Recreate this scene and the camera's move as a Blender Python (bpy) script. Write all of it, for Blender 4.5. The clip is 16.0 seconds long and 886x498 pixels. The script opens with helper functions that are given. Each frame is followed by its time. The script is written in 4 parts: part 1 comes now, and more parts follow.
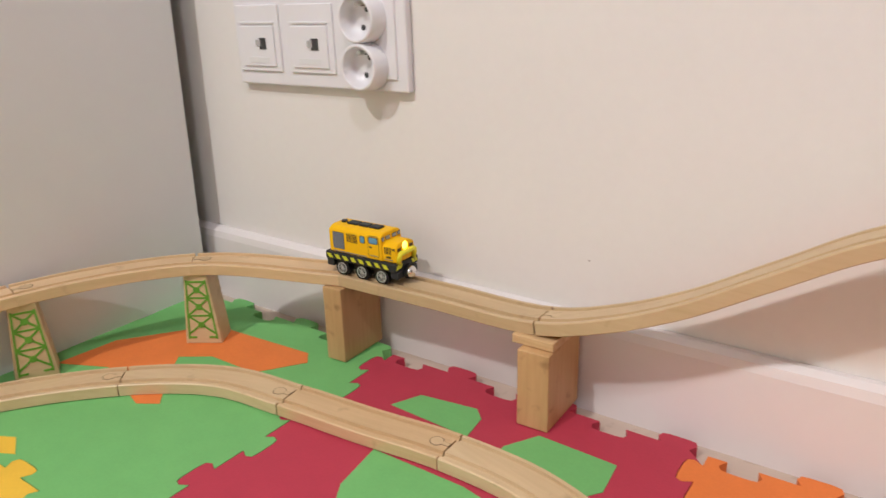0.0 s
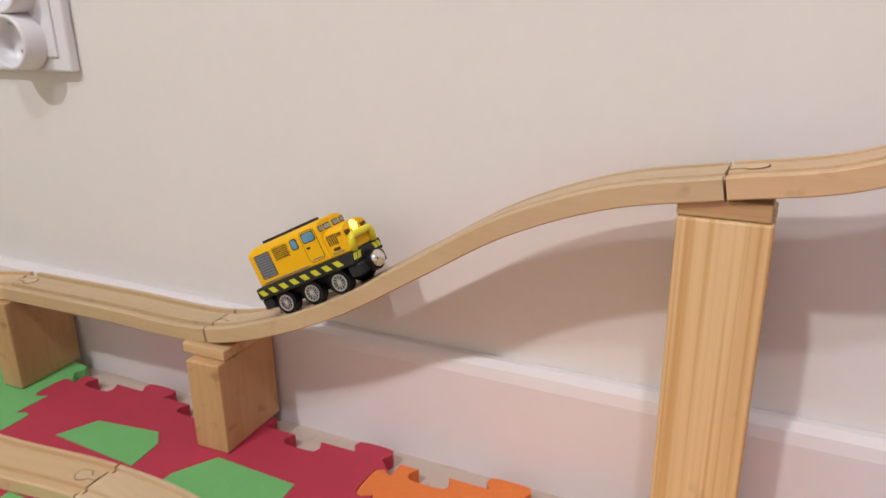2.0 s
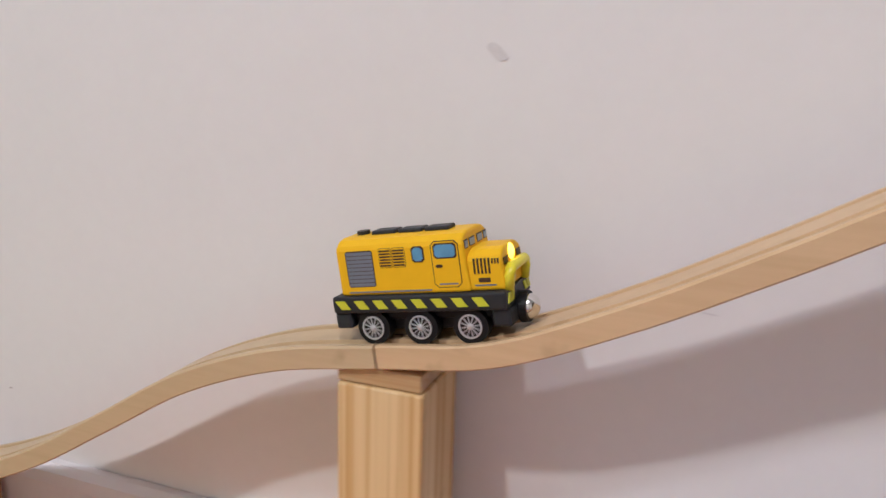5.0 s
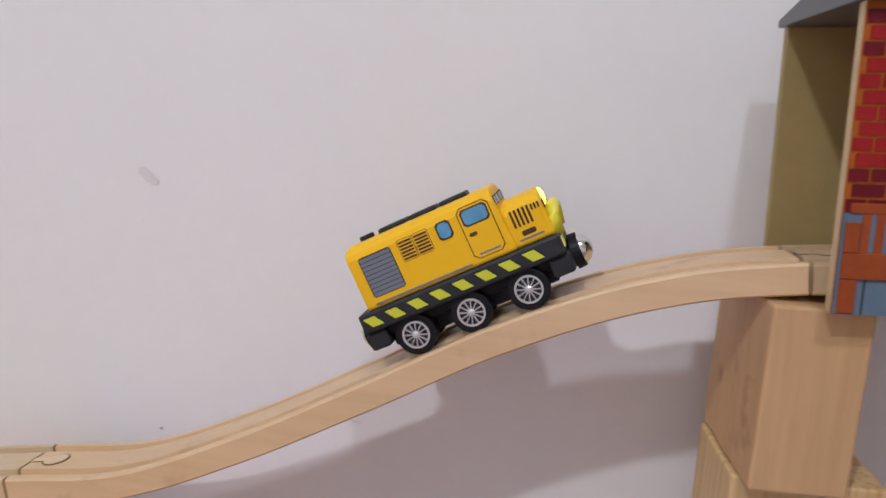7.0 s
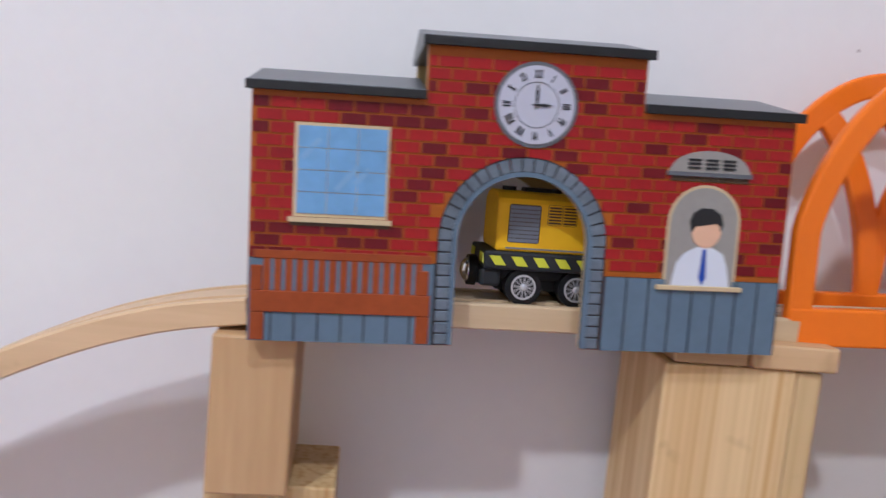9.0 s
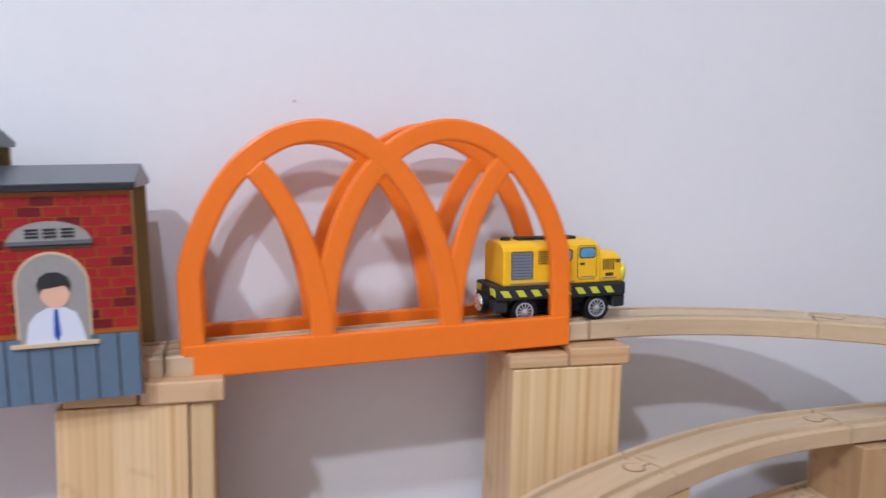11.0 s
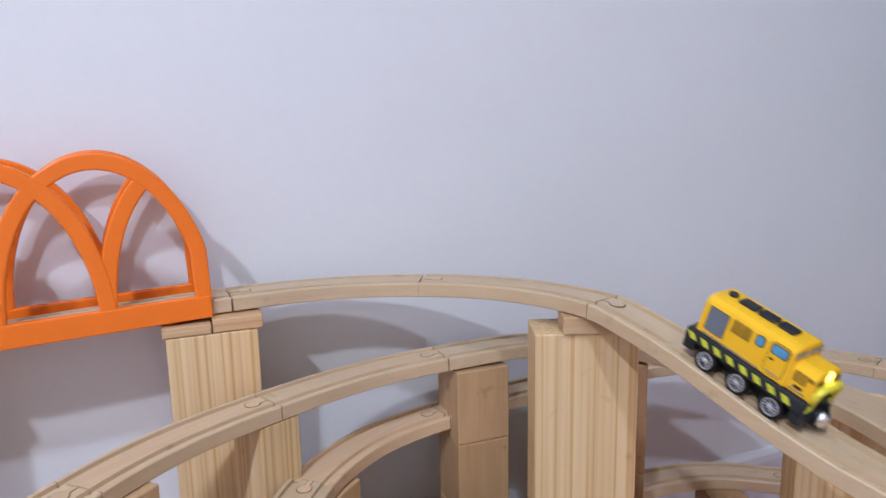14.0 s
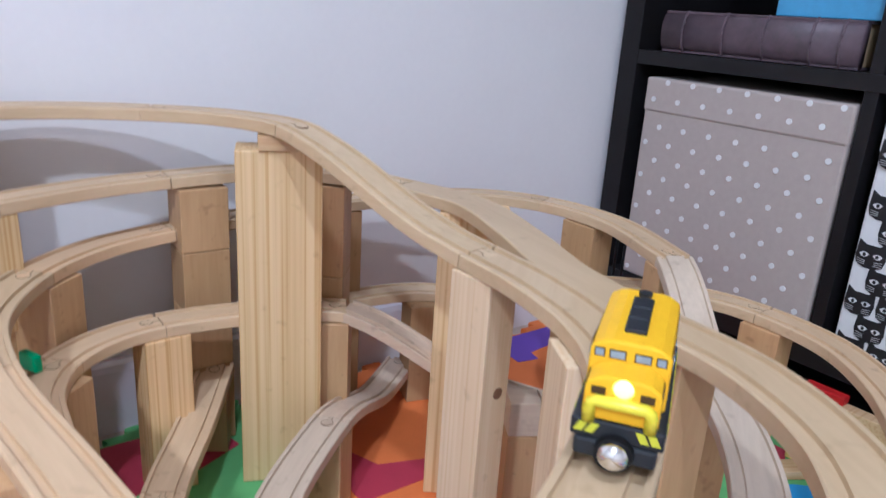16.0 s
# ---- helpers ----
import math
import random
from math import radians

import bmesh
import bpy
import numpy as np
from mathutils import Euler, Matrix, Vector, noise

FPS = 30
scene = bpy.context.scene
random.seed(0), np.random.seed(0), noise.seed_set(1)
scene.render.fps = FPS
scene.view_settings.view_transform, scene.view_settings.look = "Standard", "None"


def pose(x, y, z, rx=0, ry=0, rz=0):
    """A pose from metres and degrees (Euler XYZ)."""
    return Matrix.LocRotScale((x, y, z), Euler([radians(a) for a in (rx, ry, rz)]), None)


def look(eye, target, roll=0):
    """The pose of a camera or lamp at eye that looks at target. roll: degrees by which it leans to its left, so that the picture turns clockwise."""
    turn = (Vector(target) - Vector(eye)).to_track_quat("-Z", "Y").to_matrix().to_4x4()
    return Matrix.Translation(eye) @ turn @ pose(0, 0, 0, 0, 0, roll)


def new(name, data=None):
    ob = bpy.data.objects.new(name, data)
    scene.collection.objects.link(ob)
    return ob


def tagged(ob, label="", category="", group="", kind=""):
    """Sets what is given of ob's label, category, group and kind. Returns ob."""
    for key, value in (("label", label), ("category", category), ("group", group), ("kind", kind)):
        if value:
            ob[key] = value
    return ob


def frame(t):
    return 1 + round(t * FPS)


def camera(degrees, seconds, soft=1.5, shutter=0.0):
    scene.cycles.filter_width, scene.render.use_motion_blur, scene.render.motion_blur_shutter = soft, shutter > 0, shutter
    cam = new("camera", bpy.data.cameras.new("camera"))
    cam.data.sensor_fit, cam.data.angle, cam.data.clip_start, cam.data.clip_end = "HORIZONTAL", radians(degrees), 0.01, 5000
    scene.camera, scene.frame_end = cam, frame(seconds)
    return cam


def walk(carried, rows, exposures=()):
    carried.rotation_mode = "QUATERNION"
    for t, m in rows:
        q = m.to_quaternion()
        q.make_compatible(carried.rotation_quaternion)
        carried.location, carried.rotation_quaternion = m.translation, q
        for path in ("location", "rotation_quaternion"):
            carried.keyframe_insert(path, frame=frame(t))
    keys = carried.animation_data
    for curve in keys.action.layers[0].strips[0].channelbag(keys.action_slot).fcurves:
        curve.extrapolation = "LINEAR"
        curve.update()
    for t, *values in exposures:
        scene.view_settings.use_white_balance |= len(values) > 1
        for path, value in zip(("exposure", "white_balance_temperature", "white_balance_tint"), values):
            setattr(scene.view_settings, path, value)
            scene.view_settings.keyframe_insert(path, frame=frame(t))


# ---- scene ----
cam = camera(62.1, 16.0, 1.5, 0.4)
PATH = [
    (0, (0.27, -0.579, 0.369), (-0.826, 0.952, -0.307), -1.6),
    (0.5, (0.301, -0.566, 0.363), (-0.725, 1.015, -0.307), -2.6),
    (1, (0.354, -0.55, 0.35), (-0.591, 1.079, -0.323), -3.2),
    (1.5, (0.383, -0.51, 0.339), (-0.449, 1.181, -0.33), -1.5),
    (2, (0.378, -0.445, 0.328), (-0.441, 1.259, -0.325), -0.8),
    (2.5, (0.38, -0.393, 0.337), (-0.488, 1.299, -0.281), -1.5),
    (3, (0.388, -0.369, 0.337), (-0.499, 1.328, -0.24), 0.1),
    (3.5, (0.399, -0.365, 0.345), (-0.461, 1.354, -0.206), 0.3),
    (4, (0.427, -0.361, 0.364), (-0.381, 1.384, -0.183), 0.2),
    (4.2, (0.435, -0.365, 0.362), (-0.351, 1.396, -0.167), 0.5),
    (6.3, (0.57, -0.378, 0.412), (0.233, 1.552, 0.008), 3.0),
    (6.5, (0.569, -0.375, 0.42), (0.281, 1.561, 0.008), 3.1),
    (7, (0.587, -0.365, 0.425), (0.351, 1.587, 0.056), 3.4),
    (7.5, (0.616, -0.366, 0.439), (0.46, 1.595, 0.079), 3.8),
    (8, (0.666, -0.384, 0.44), (0.446, 1.58, 0.14), 5.0),
    (8.5, (0.699, -0.397, 0.438), (0.734, 1.586, 0.186), 5.4),
    (9, (0.742, -0.41, 0.445), (0.921, 1.568, 0.213), 5.4),
    (9.5, (0.786, -0.422, 0.442), (1.113, 1.542, 0.254), 4.8),
    (10, (0.827, -0.426, 0.459), (1.267, 1.518, 0.298), 2.2),
    (10.2, (0.857, -0.435, 0.465), (1.304, 1.508, 0.297), 1.9),
    (12.3, (1.099, -0.576, 0.519), (1.868, 1.247, 0.224), 1.2),
    (12.5, (1.11, -0.587, 0.519), (1.898, 1.228, 0.228), 1.4),
    (13, (1.109, -0.623, 0.52), (1.929, 1.167, 0.164), 2.1),
    (13.5, (1.107, -0.659, 0.538), (1.962, 1.112, 0.174), 0.3),
    (14, (1.107, -0.685, 0.545), (1.895, 1.115, 0.172), -1.1),
    (14.5, (1.118, -0.761, 0.537), (1.921, 1.0, 0.031), -3.1),
    (15, (1.157, -0.844, 0.536), (2.249, 0.728, -0.041), -4.4),
    (15.5, (1.158, -0.844, 0.559), (2.303, 0.662, -0.09), -0.2),
    (16, (1.146, -0.869, 0.51), (2.291, 0.646, -0.117), 3.7),
]
walk(cam, [(t, look(e, g, r)) for t, e, g, r in PATH],
     exposures=[(0, 0.07, 5830, 10), (1.5, 0.0, 5700, 10), (3.5, -0.15, 5460, 10), (7, -0.17, 5140, 10), (8.5, 0.0, 4930, 10), (9.5, 0.17, 4980, 10), (10.2, 0.23, 4920, 10), (12.5, 0.25, 4650, 10), (14, 0.25, 4640, 10), (15, 0.27, 4570, 10), (16, 0.43, 4590, 10)])


# ---- light ----
def lamp(name, kind, energy, colour, m, size):
    data = bpy.data.lights.new(name, kind)
    data.energy, data.color = energy, colour
    if kind == "AREA":
        data.shape, data.size = "DISK", size
    ob = new(name, data)
    ob.matrix_world = m
    return ob


LAMP = (-0.35, -2.0, 2.42)
lamp("ceiling_light_glow", "AREA", 39, (1.0, 0.90, 0.78), look(LAMP, (LAMP[0] + 0.3, LAMP[1] + 0.4, 0)), 0.14)
lamp("second_ceiling_light_glow", "AREA", 18, (1.0, 0.91, 0.87), look((0.75, -1.45, 2.42), (0.85, -1.2, 0)), 0.14)
world = bpy.data.worlds.new("room_air")
world.use_nodes = True
world.node_tree.nodes["Background"].inputs[0].default_value = (0.9, 0.95, 1.0, 1)
world.node_tree.nodes["Background"].inputs[1].default_value = 0.11
scene.world = world


# ---- materials ----
def material(name, rough=0.5, metal=0.0, colour=(0.5, 0.5, 0.5)):
    m = bpy.data.materials.new(name)
    m.use_nodes = True
    b = m.node_tree.nodes["Principled BSDF"]
    b.inputs["Base Color"].default_value = (*colour, 1)
    b.inputs["Roughness"].default_value = rough
    b.inputs["Metallic"].default_value = metal
    return m, m.node_tree.nodes, m.node_tree.links, b


def coords(n, l, scale, kind="Object"):
    tc, mp = n.new("ShaderNodeTexCoord"), n.new("ShaderNodeMapping")
    mp.inputs["Scale"].default_value = scale
    l.new(tc.outputs[kind], mp.inputs["Vector"])
    return mp.outputs["Vector"]


def noise_node(n, l, vec, scale, detail=4.0, rough=0.55):
    t = n.new("ShaderNodeTexNoise")
    t.inputs["Scale"].default_value, t.inputs["Detail"].default_value, t.inputs["Roughness"].default_value = scale, detail, rough
    l.new(vec, t.inputs["Vector"])
    return t.outputs["Fac"]


def ramp(n, l, fac, stops):
    r = n.new("ShaderNodeValToRGB")
    while len(r.color_ramp.elements) < len(stops):
        r.color_ramp.elements.new(0.5)
    for e, (p, c) in zip(r.color_ramp.elements, stops):
        e.position, e.color = p, (*c, 1) if len(c) == 3 else c
    l.new(fac, r.inputs["Fac"])
    return r.outputs["Color"]


def mix(n, l, fac, a, b, mode="MIX"):
    x = n.new("ShaderNodeMix")
    x.data_type, x.blend_type = "RGBA", mode
    for sock, v in ((x.inputs["Factor"], fac), (x.inputs["A"], a), (x.inputs["B"], b)):
        if isinstance(v, (int, float)):
            sock.default_value = v
        elif isinstance(v, tuple):
            sock.default_value = (*v, 1)
        else:
            l.new(v, sock)
    return x.outputs["Result"]


def bump(n, l, b, height, strength, distance=0.001):
    x = n.new("ShaderNodeBump")
    x.inputs["Strength"].default_value, x.inputs["Distance"].default_value = strength, distance
    l.new(height, x.inputs["Height"])
    l.new(x.outputs["Normal"], b.inputs["Normal"])


def random_of(n):
    return n.new("ShaderNodeObjectInfo").outputs["Random"]


def shifted(n, l, vec):
    """Adds the object's own random shift, so that no two pieces share one grain."""
    a, c = n.new("ShaderNodeVectorMath"), n.new("ShaderNodeCombineXYZ")
    m = n.new("ShaderNodeMath")
    m.operation, m.inputs[1].default_value = "MULTIPLY", 37.0
    l.new(random_of(n), m.inputs[0])
    for i in range(3):
        l.new(m.outputs[0], c.inputs[i])
    l.new(vec, a.inputs[0])
    l.new(c.outputs[0], a.inputs[1])
    return a.outputs[0]


def wood(name, light, dark, stretch, rings=0.0, rough=0.5, fleck=0.5):
    """stretch: scale of the grain along x, y, z in cycles per metre; rings: strength of the broad growth rings."""
    m, n, l, b = material(name, rough)
    v = shifted(n, l, coords(n, l, stretch))
    fine = noise_node(n, l, v, 1.0, 6, 0.6)
    colour = ramp(n, l, fine, [(0.3, dark), (0.62, light)])
    broad = noise_node(n, l, shifted(n, l, coords(n, l, tuple(s * 0.12 for s in stretch))), 1.0, 3, 0.5)
    colour = mix(n, l, 0.55, colour, ramp(n, l, broad, [(0.3, dark), (0.7, light)]))
    if rings:
        streak = noise_node(n, l, shifted(n, l, coords(n, l, tuple(300.0 if s > 20 else 1.6 for s in stretch))), 1.0, 2, 0.4)
        figure = noise_node(n, l, shifted(n, l, coords(n, l, tuple(45.0 if s > 20 else 1.6 for s in stretch))), 1.0, 1, 0.4)
        colour = mix(n, l, rings, colour, mix(n, l, 1.0, colour, ramp(n, l, streak, [(0.36, (0.84, 0.69, 0.50)), (0.47, (0.97, 0.94, 0.88)), (0.62, (1.05, 1.04, 1.02))]), "MULTIPLY"))
        colour = mix(n, l, rings * 0.8, colour, mix(n, l, 1.0, colour, ramp(n, l, figure, [(0.32, (0.93, 0.85, 0.75)), (0.55, (1.02, 1.0, 0.98))]), "MULTIPLY"))
    tone = ramp(n, l, random_of(n), [(0.0, (0.86, 0.84, 0.80)), (0.5, (1, 1, 1)), (1.0, (1.06, 0.98, 0.92))])
    colour = mix(n, l, 1.0, colour, tone, "MULTIPLY")
    spots = noise_node(n, l, shifted(n, l, coords(n, l, (60, 60, 60))), 1.0, 2, 0.5)
    colour = mix(n, l, 1.0, colour, ramp(n, l, spots, [(0.22, (1 - 0.4 * fleck, 1 - 0.45 * fleck, 1 - 0.5 * fleck)), (0.36, (1, 1, 1))]), "MULTIPLY")
    l.new(colour, b.inputs["Base Color"])
    bump(n, l, b, fine, 0.12, 0.0006)
    return m


BEECH = wood("beech", (0.67, 0.510, 0.308), (0.555, 0.402, 0.224), (14, 160, 220), rough=0.42)
BEECH_UP = wood("beech_upright", (0.58, 0.38, 0.185), (0.45, 0.275, 0.118), (200, 200, 16), rough=0.5, fleck=0.9)
PINE_UP = wood("pine_upright", (0.77, 0.60, 0.335), (0.67, 0.49, 0.245), (120, 90, 5), rings=0.95, rough=0.5)
PINE_FLAT = wood("pine_flat", (0.66, 0.48, 0.27), (0.54, 0.37, 0.19), (8, 120, 120), rings=0.6, rough=0.5)
PINE_PALE = wood("pale_pine_upright", (0.76, 0.605, 0.39), (0.66, 0.50, 0.295), (120, 90, 5), rings=0.5, rough=0.5)
PALE = wood("pale_wood", (0.70, 0.58, 0.43), (0.54, 0.43, 0.305), (14, 160, 220), rough=0.5)


def painted(name, colour, rough=0.5, vary=0.06, scale=40, relief=0.05, metal=0.0, distance=0.0005):
    m, n, l, b = material(name, rough, metal, colour)
    v = coords(n, l, (scale, scale, scale))
    f = noise_node(n, l, v, 1.0, 5, 0.6)
    lo, hi = tuple(c * (1 - vary) for c in colour), tuple(min(1, c * (1 + vary)) for c in colour)
    big = noise_node(n, l, coords(n, l, (scale * 0.11,) * 3), 1.0, 2, 0.5)
    c = mix(n, l, 0.5, ramp(n, l, f, [(0.3, lo), (0.7, hi)]), ramp(n, l, big, [(0.3, lo), (0.7, hi)]))
    l.new(c, b.inputs["Base Color"])
    if relief:
        bump(n, l, b, f, relief, distance)
    return m


WALL = painted("wall_paint", (0.80, 0.775, 0.75), 0.75, 0.02, 90, 0.10)
SCUFF = painted("wall_scuff", (0.70, 0.67, 0.65), 0.8, 0.08, 300)
SPECK = painted("wall_speck", (0.42, 0.36, 0.34), 0.8, 0.1, 300)
CEILING = painted("ceiling_paint", (0.82, 0.81, 0.79), 0.8, 0.02, 60)
SKIRTING = painted("skirting_paint", (0.80, 0.76, 0.76), 0.4, 0.02, 30, 0.02)
PANEL = painted("cabinet_panel_white", (0.76, 0.76, 0.77), 0.35, 0.02, 20, 0.02)
DARK_GAP = painted("gap_shade_grey", (0.17, 0.17, 0.18), 0.6, 0.05)
SWITCH = painted("socket_plastic", (0.80, 0.79, 0.82), 0.28, 0.01, 60, 0.0)
SOCKET_DARK = painted("socket_hole_shade", (0.05, 0.05, 0.05), 0.4, 0.1)
STEEL = painted("bright_steel", (0.75, 0.74, 0.72), 0.16, 0.05, 200, 0.0, 1.0)
FOAM = {"green": painted("foam_green", (0.175, 0.47, 0.145), 0.75, 0.06, 350, 0.25),
        "red": painted("foam_red", (0.45, 0.036, 0.070), 0.75, 0.06, 350, 0.25),
        "orange": painted("foam_orange", (0.76, 0.205, 0.04), 0.75, 0.06, 350, 0.25),
        "purple": painted("foam_purple", (0.16, 0.075, 0.46), 0.75, 0.06, 350, 0.25),
        "blue": painted("foam_blue", (0.06, 0.30, 0.62), 0.75, 0.06, 350, 0.25),
        "yellow": painted("foam_yellow", (0.80, 0.50, 0.04), 0.75, 0.06, 350, 0.25)}
FLOOR = wood("floor_boards", (0.58, 0.51, 0.45), (0.48, 0.41, 0.36), (4, 60, 60), rough=0.4)
PEG_GAP = painted("joint_gap", (0.14, 0.08, 0.045), 0.8, 0.2, 300)
YELLOW = painted("loco_yellow", (0.87, 0.50, 0.001), 0.40, 0.04, 120, 0.02)
YELLOW.node_tree.nodes["Principled BSDF"].inputs["Specular IOR Level"].default_value = 0.14
LEMON = painted("guard_yellow", (0.82, 0.72, 0.02), 0.3, 0.03, 120, 0.0)
CHARCOAL = painted("chassis_grey", (0.026, 0.028, 0.031), 0.45, 0.1, 200, 0.05)
BLACK = painted("tyre_black", (0.007, 0.007, 0.008), 0.5, 0.2, 200, 0.05)
STRIPE = painted("stripe_yellow", (0.62, 0.62, 0.02), 0.45, 0.05, 200, 0.0)
GRILLE = painted("grille_grey", (0.17, 0.19, 0.23), 0.5, 0.06, 300, 0.0)
LINE = painted("print_line_brown", (0.06, 0.03, 0.01), 0.5, 0.1, 300, 0.0)
GLASSY = painted("print_window_blue", (0.13, 0.33, 0.52), 0.3, 0.25, 160, 0.0)
SILVER = painted("spoke_silver", (0.60, 0.60, 0.61), 0.25, 0.04, 300, 0.0, 0.45)
ORANGE = painted("bridge_orange", (0.86, 0.190, 0.002), 0.24, 0.03, 60, 0.03)
ORANGE.node_tree.nodes["Principled BSDF"].inputs["Specular IOR Level"].default_value = 0.3
BLACKBROWN = painted("shelf_black_brown", (0.008, 0.007, 0.0075), 0.5, 0.25, 40, 0.1)
BLACKBROWN.node_tree.nodes["Principled BSDF"].inputs["Specular IOR Level"].default_value = 0.3
TAUPE = painted("taupe_fabric", (0.42, 0.36, 0.315), 0.9, 0.05, 900, 0.3)
WHITE_DOT = painted("white_print", (0.68, 0.67, 0.65), 0.85, 0.03, 300)
LEATHER = painted("book_leather", (0.085, 0.058, 0.068), 0.5, 0.5, 55, 0.3)
CREAM = painted("cream_edge", (0.60, 0.46, 0.26), 0.6, 0.08, 200)
OLIVE = painted("ply_inside", (0.37, 0.275, 0.105), 0.6, 0.1, 120)
BRICK, bn, bl, bb = material("printed_brick", 0.42)
bl.new(mix(bn, bl, 1.0, ramp(bn, bl, random_of(bn), [(0.0, (0.33, 0.012, 0.012)), (0.62, (0.29, 0.010, 0.012)), (0.66, (0.12, 0.005, 0.010)), (1.0, (0.15, 0.006, 0.011))]),
           ramp(bn, bl, noise_node(bn, bl, coords(bn, bl, (400, 400, 400)), 1.0, 4), [(0.3, (0.85, 0.85, 0.85)), (0.7, (1.1, 1.1, 1.1))]), "MULTIPLY"), bb.inputs["Base Color"])
MORTAR = painted("printed_mortar", (0.36, 0.095, 0.006), 0.42, 0.08, 300)
SLATE = painted("roof_grey", (0.115, 0.12, 0.13), 0.35, 0.05, 200)
ROOF_EDGE = painted("roof_edge_black", (0.008, 0.009, 0.010), 0.35, 0.1, 200)
STONE = painted("printed_stone", (0.14, 0.165, 0.195), 0.45, 0.35, 220)
WAINSCOT = painted("printed_slate_blue", (0.125, 0.175, 0.23), 0.45, 0.10, 220)
BENCH = painted("printed_bench", (0.28, 0.058, 0.011), 0.45, 0.2, 260)
for m in (BRICK, MORTAR, STONE, WAINSCOT, BENCH, CHARCOAL, BLACK):
    m.node_tree.nodes["Principled BSDF"].inputs["Specular IOR Level"].default_value = 0.25
SKY_PRINT = painted("printed_window", (0.17, 0.34, 0.57), 0.3, 0.28, 90, 0.0)
DIAL = painted("clock_dial", (0.50, 0.50, 0.57), 0.4, 0.04, 200)
KNOT = painted("wood_knot", (0.16, 0.075, 0.035), 0.6, 0.35, 420)
LEMON_WOOD = painted("yellow_painted_wood", (0.80, 0.66, 0.18), 0.5, 0.06, 120)
GLASS_GREY = painted("print_window_grey", (0.30, 0.37, 0.44), 0.3, 0.2, 260, 0.0)
GLINT = painted("printed_glint_white", (0.22, 0.39, 0.60), 0.35, 0.1, 200, 0.0)
INK = painted("ink_black", (0.012, 0.012, 0.014), 0.5, 0.1, 200)
SKIN = painted("printed_peach", (0.72, 0.44, 0.28), 0.45, 0.03, 200)
SHIRT = painted("printed_shirt_white", (0.66, 0.68, 0.74), 0.45, 0.03, 200)
TIE = painted("printed_blue", (0.015, 0.06, 0.36), 0.45, 0.05, 200)
BRASSY = painted("sign_grey_brown", (0.30, 0.28, 0.25), 0.45, 0.1, 200)
LATTICE = painted("printed_green", (0.13, 0.34, 0.03), 0.5, 0.1, 200)
GREEN_TOY = painted("green_plastic", (0.02, 0.36, 0.14), 0.3, 0.05, 100)
RED_TOY = painted("red_plastic", (0.45, 0.015, 0.015), 0.3, 0.05, 100)
BLUE_SPINE = painted("blue_cover", (0.10, 0.32, 0.55), 0.45, 0.1, 100)
GLOW, gn, gl, gb = material("headlight_glow", 0.3, 0, (1, 0.8, 0.3))
gb.inputs["Emission Color"].default_value, gb.inputs["Emission Strength"].default_value = (1.0, 0.56, 0.035, 1), 4.5
BULB, un, ul, ub = material("lamp_glow", 0.3, 0, (1, 0.9, 0.8))
ub.inputs["Emission Color"].default_value, ub.inputs["Emission Strength"].default_value = (1.0, 0.88, 0.72, 1), 6


# ---- mesh helpers ----
def thing(name, m=None, label="", category="", group="", kind=""):
    ob = new(name)
    ob.empty_display_size = 0.02
    ob.matrix_basis = m or Matrix()
    return tagged(ob, label, category, group, kind)


def finish(bm, name, mat, smooth=False):
    me = bpy.data.meshes.new(name)
    bmesh.ops.recalc_face_normals(bm, faces=bm.faces)
    bm.to_mesh(me)
    bm.free()
    me.materials.append(mat)
    if smooth:
        for p in me.polygons:
            p.use_smooth = True
    return me


def part(name, bm, mat, parent, label="", smooth=False, bevel=0.0):
    ob = new(name, finish(bm, name, mat, smooth) if isinstance(bm, bmesh.types.BMesh) else bm)
    if parent:
        ob.parent = parent
    if bevel:
        mod = ob.modifiers.new("bevel", "BEVEL")
        mod.width, mod.segments, mod.limit_method, mod.angle_limit = bevel, 2, "ANGLE", radians(40)
    return tagged(ob, label)


def solid(name, bm, mat, m=None, label="", category="", group="", kind="", smooth=False, bevel=0.0):
    ob = part(name, bm, mat, None, "", smooth, bevel)
    ob.matrix_basis = m or Matrix()
    return tagged(ob, label, category, group, kind)


def box(x0, x1, y0, y1, z0, z1, bevel=0.0, bm=None, seg=2):
    b = bmesh.new()
    bmesh.ops.create_cube(b, size=1, matrix=Matrix.LocRotScale(((x0 + x1) / 2, (y0 + y1) / 2, (z0 + z1) / 2), None, (x1 - x0, y1 - y0, z1 - z0)))
    if bevel:
        bmesh.ops.bevel(b, geom=list(b.edges), offset=bevel, segments=seg, affect="EDGES", profile=0.5)
    if bm is None:
        return b
    return join(bm, b)


def join(bm, other):
    me = bpy.data.meshes.new("tmp")
    other.to_mesh(me)
    other.free()
    bm.from_mesh(me)
    bpy.data.meshes.remove(me)
    return bm


def tube(r, a, b, seg=20, r2=None, bm=None):
    bm = bm or bmesh.new()
    a, b = Vector(a), Vector(b)
    d = b - a
    m = Matrix.Translation((a + b) / 2) @ d.to_track_quat("Z", "Y").to_matrix().to_4x4()
    bmesh.ops.create_cone(bm, cap_ends=True, segments=seg, radius1=r, radius2=r if r2 is None else r2, depth=d.length, matrix=m)
    return bm


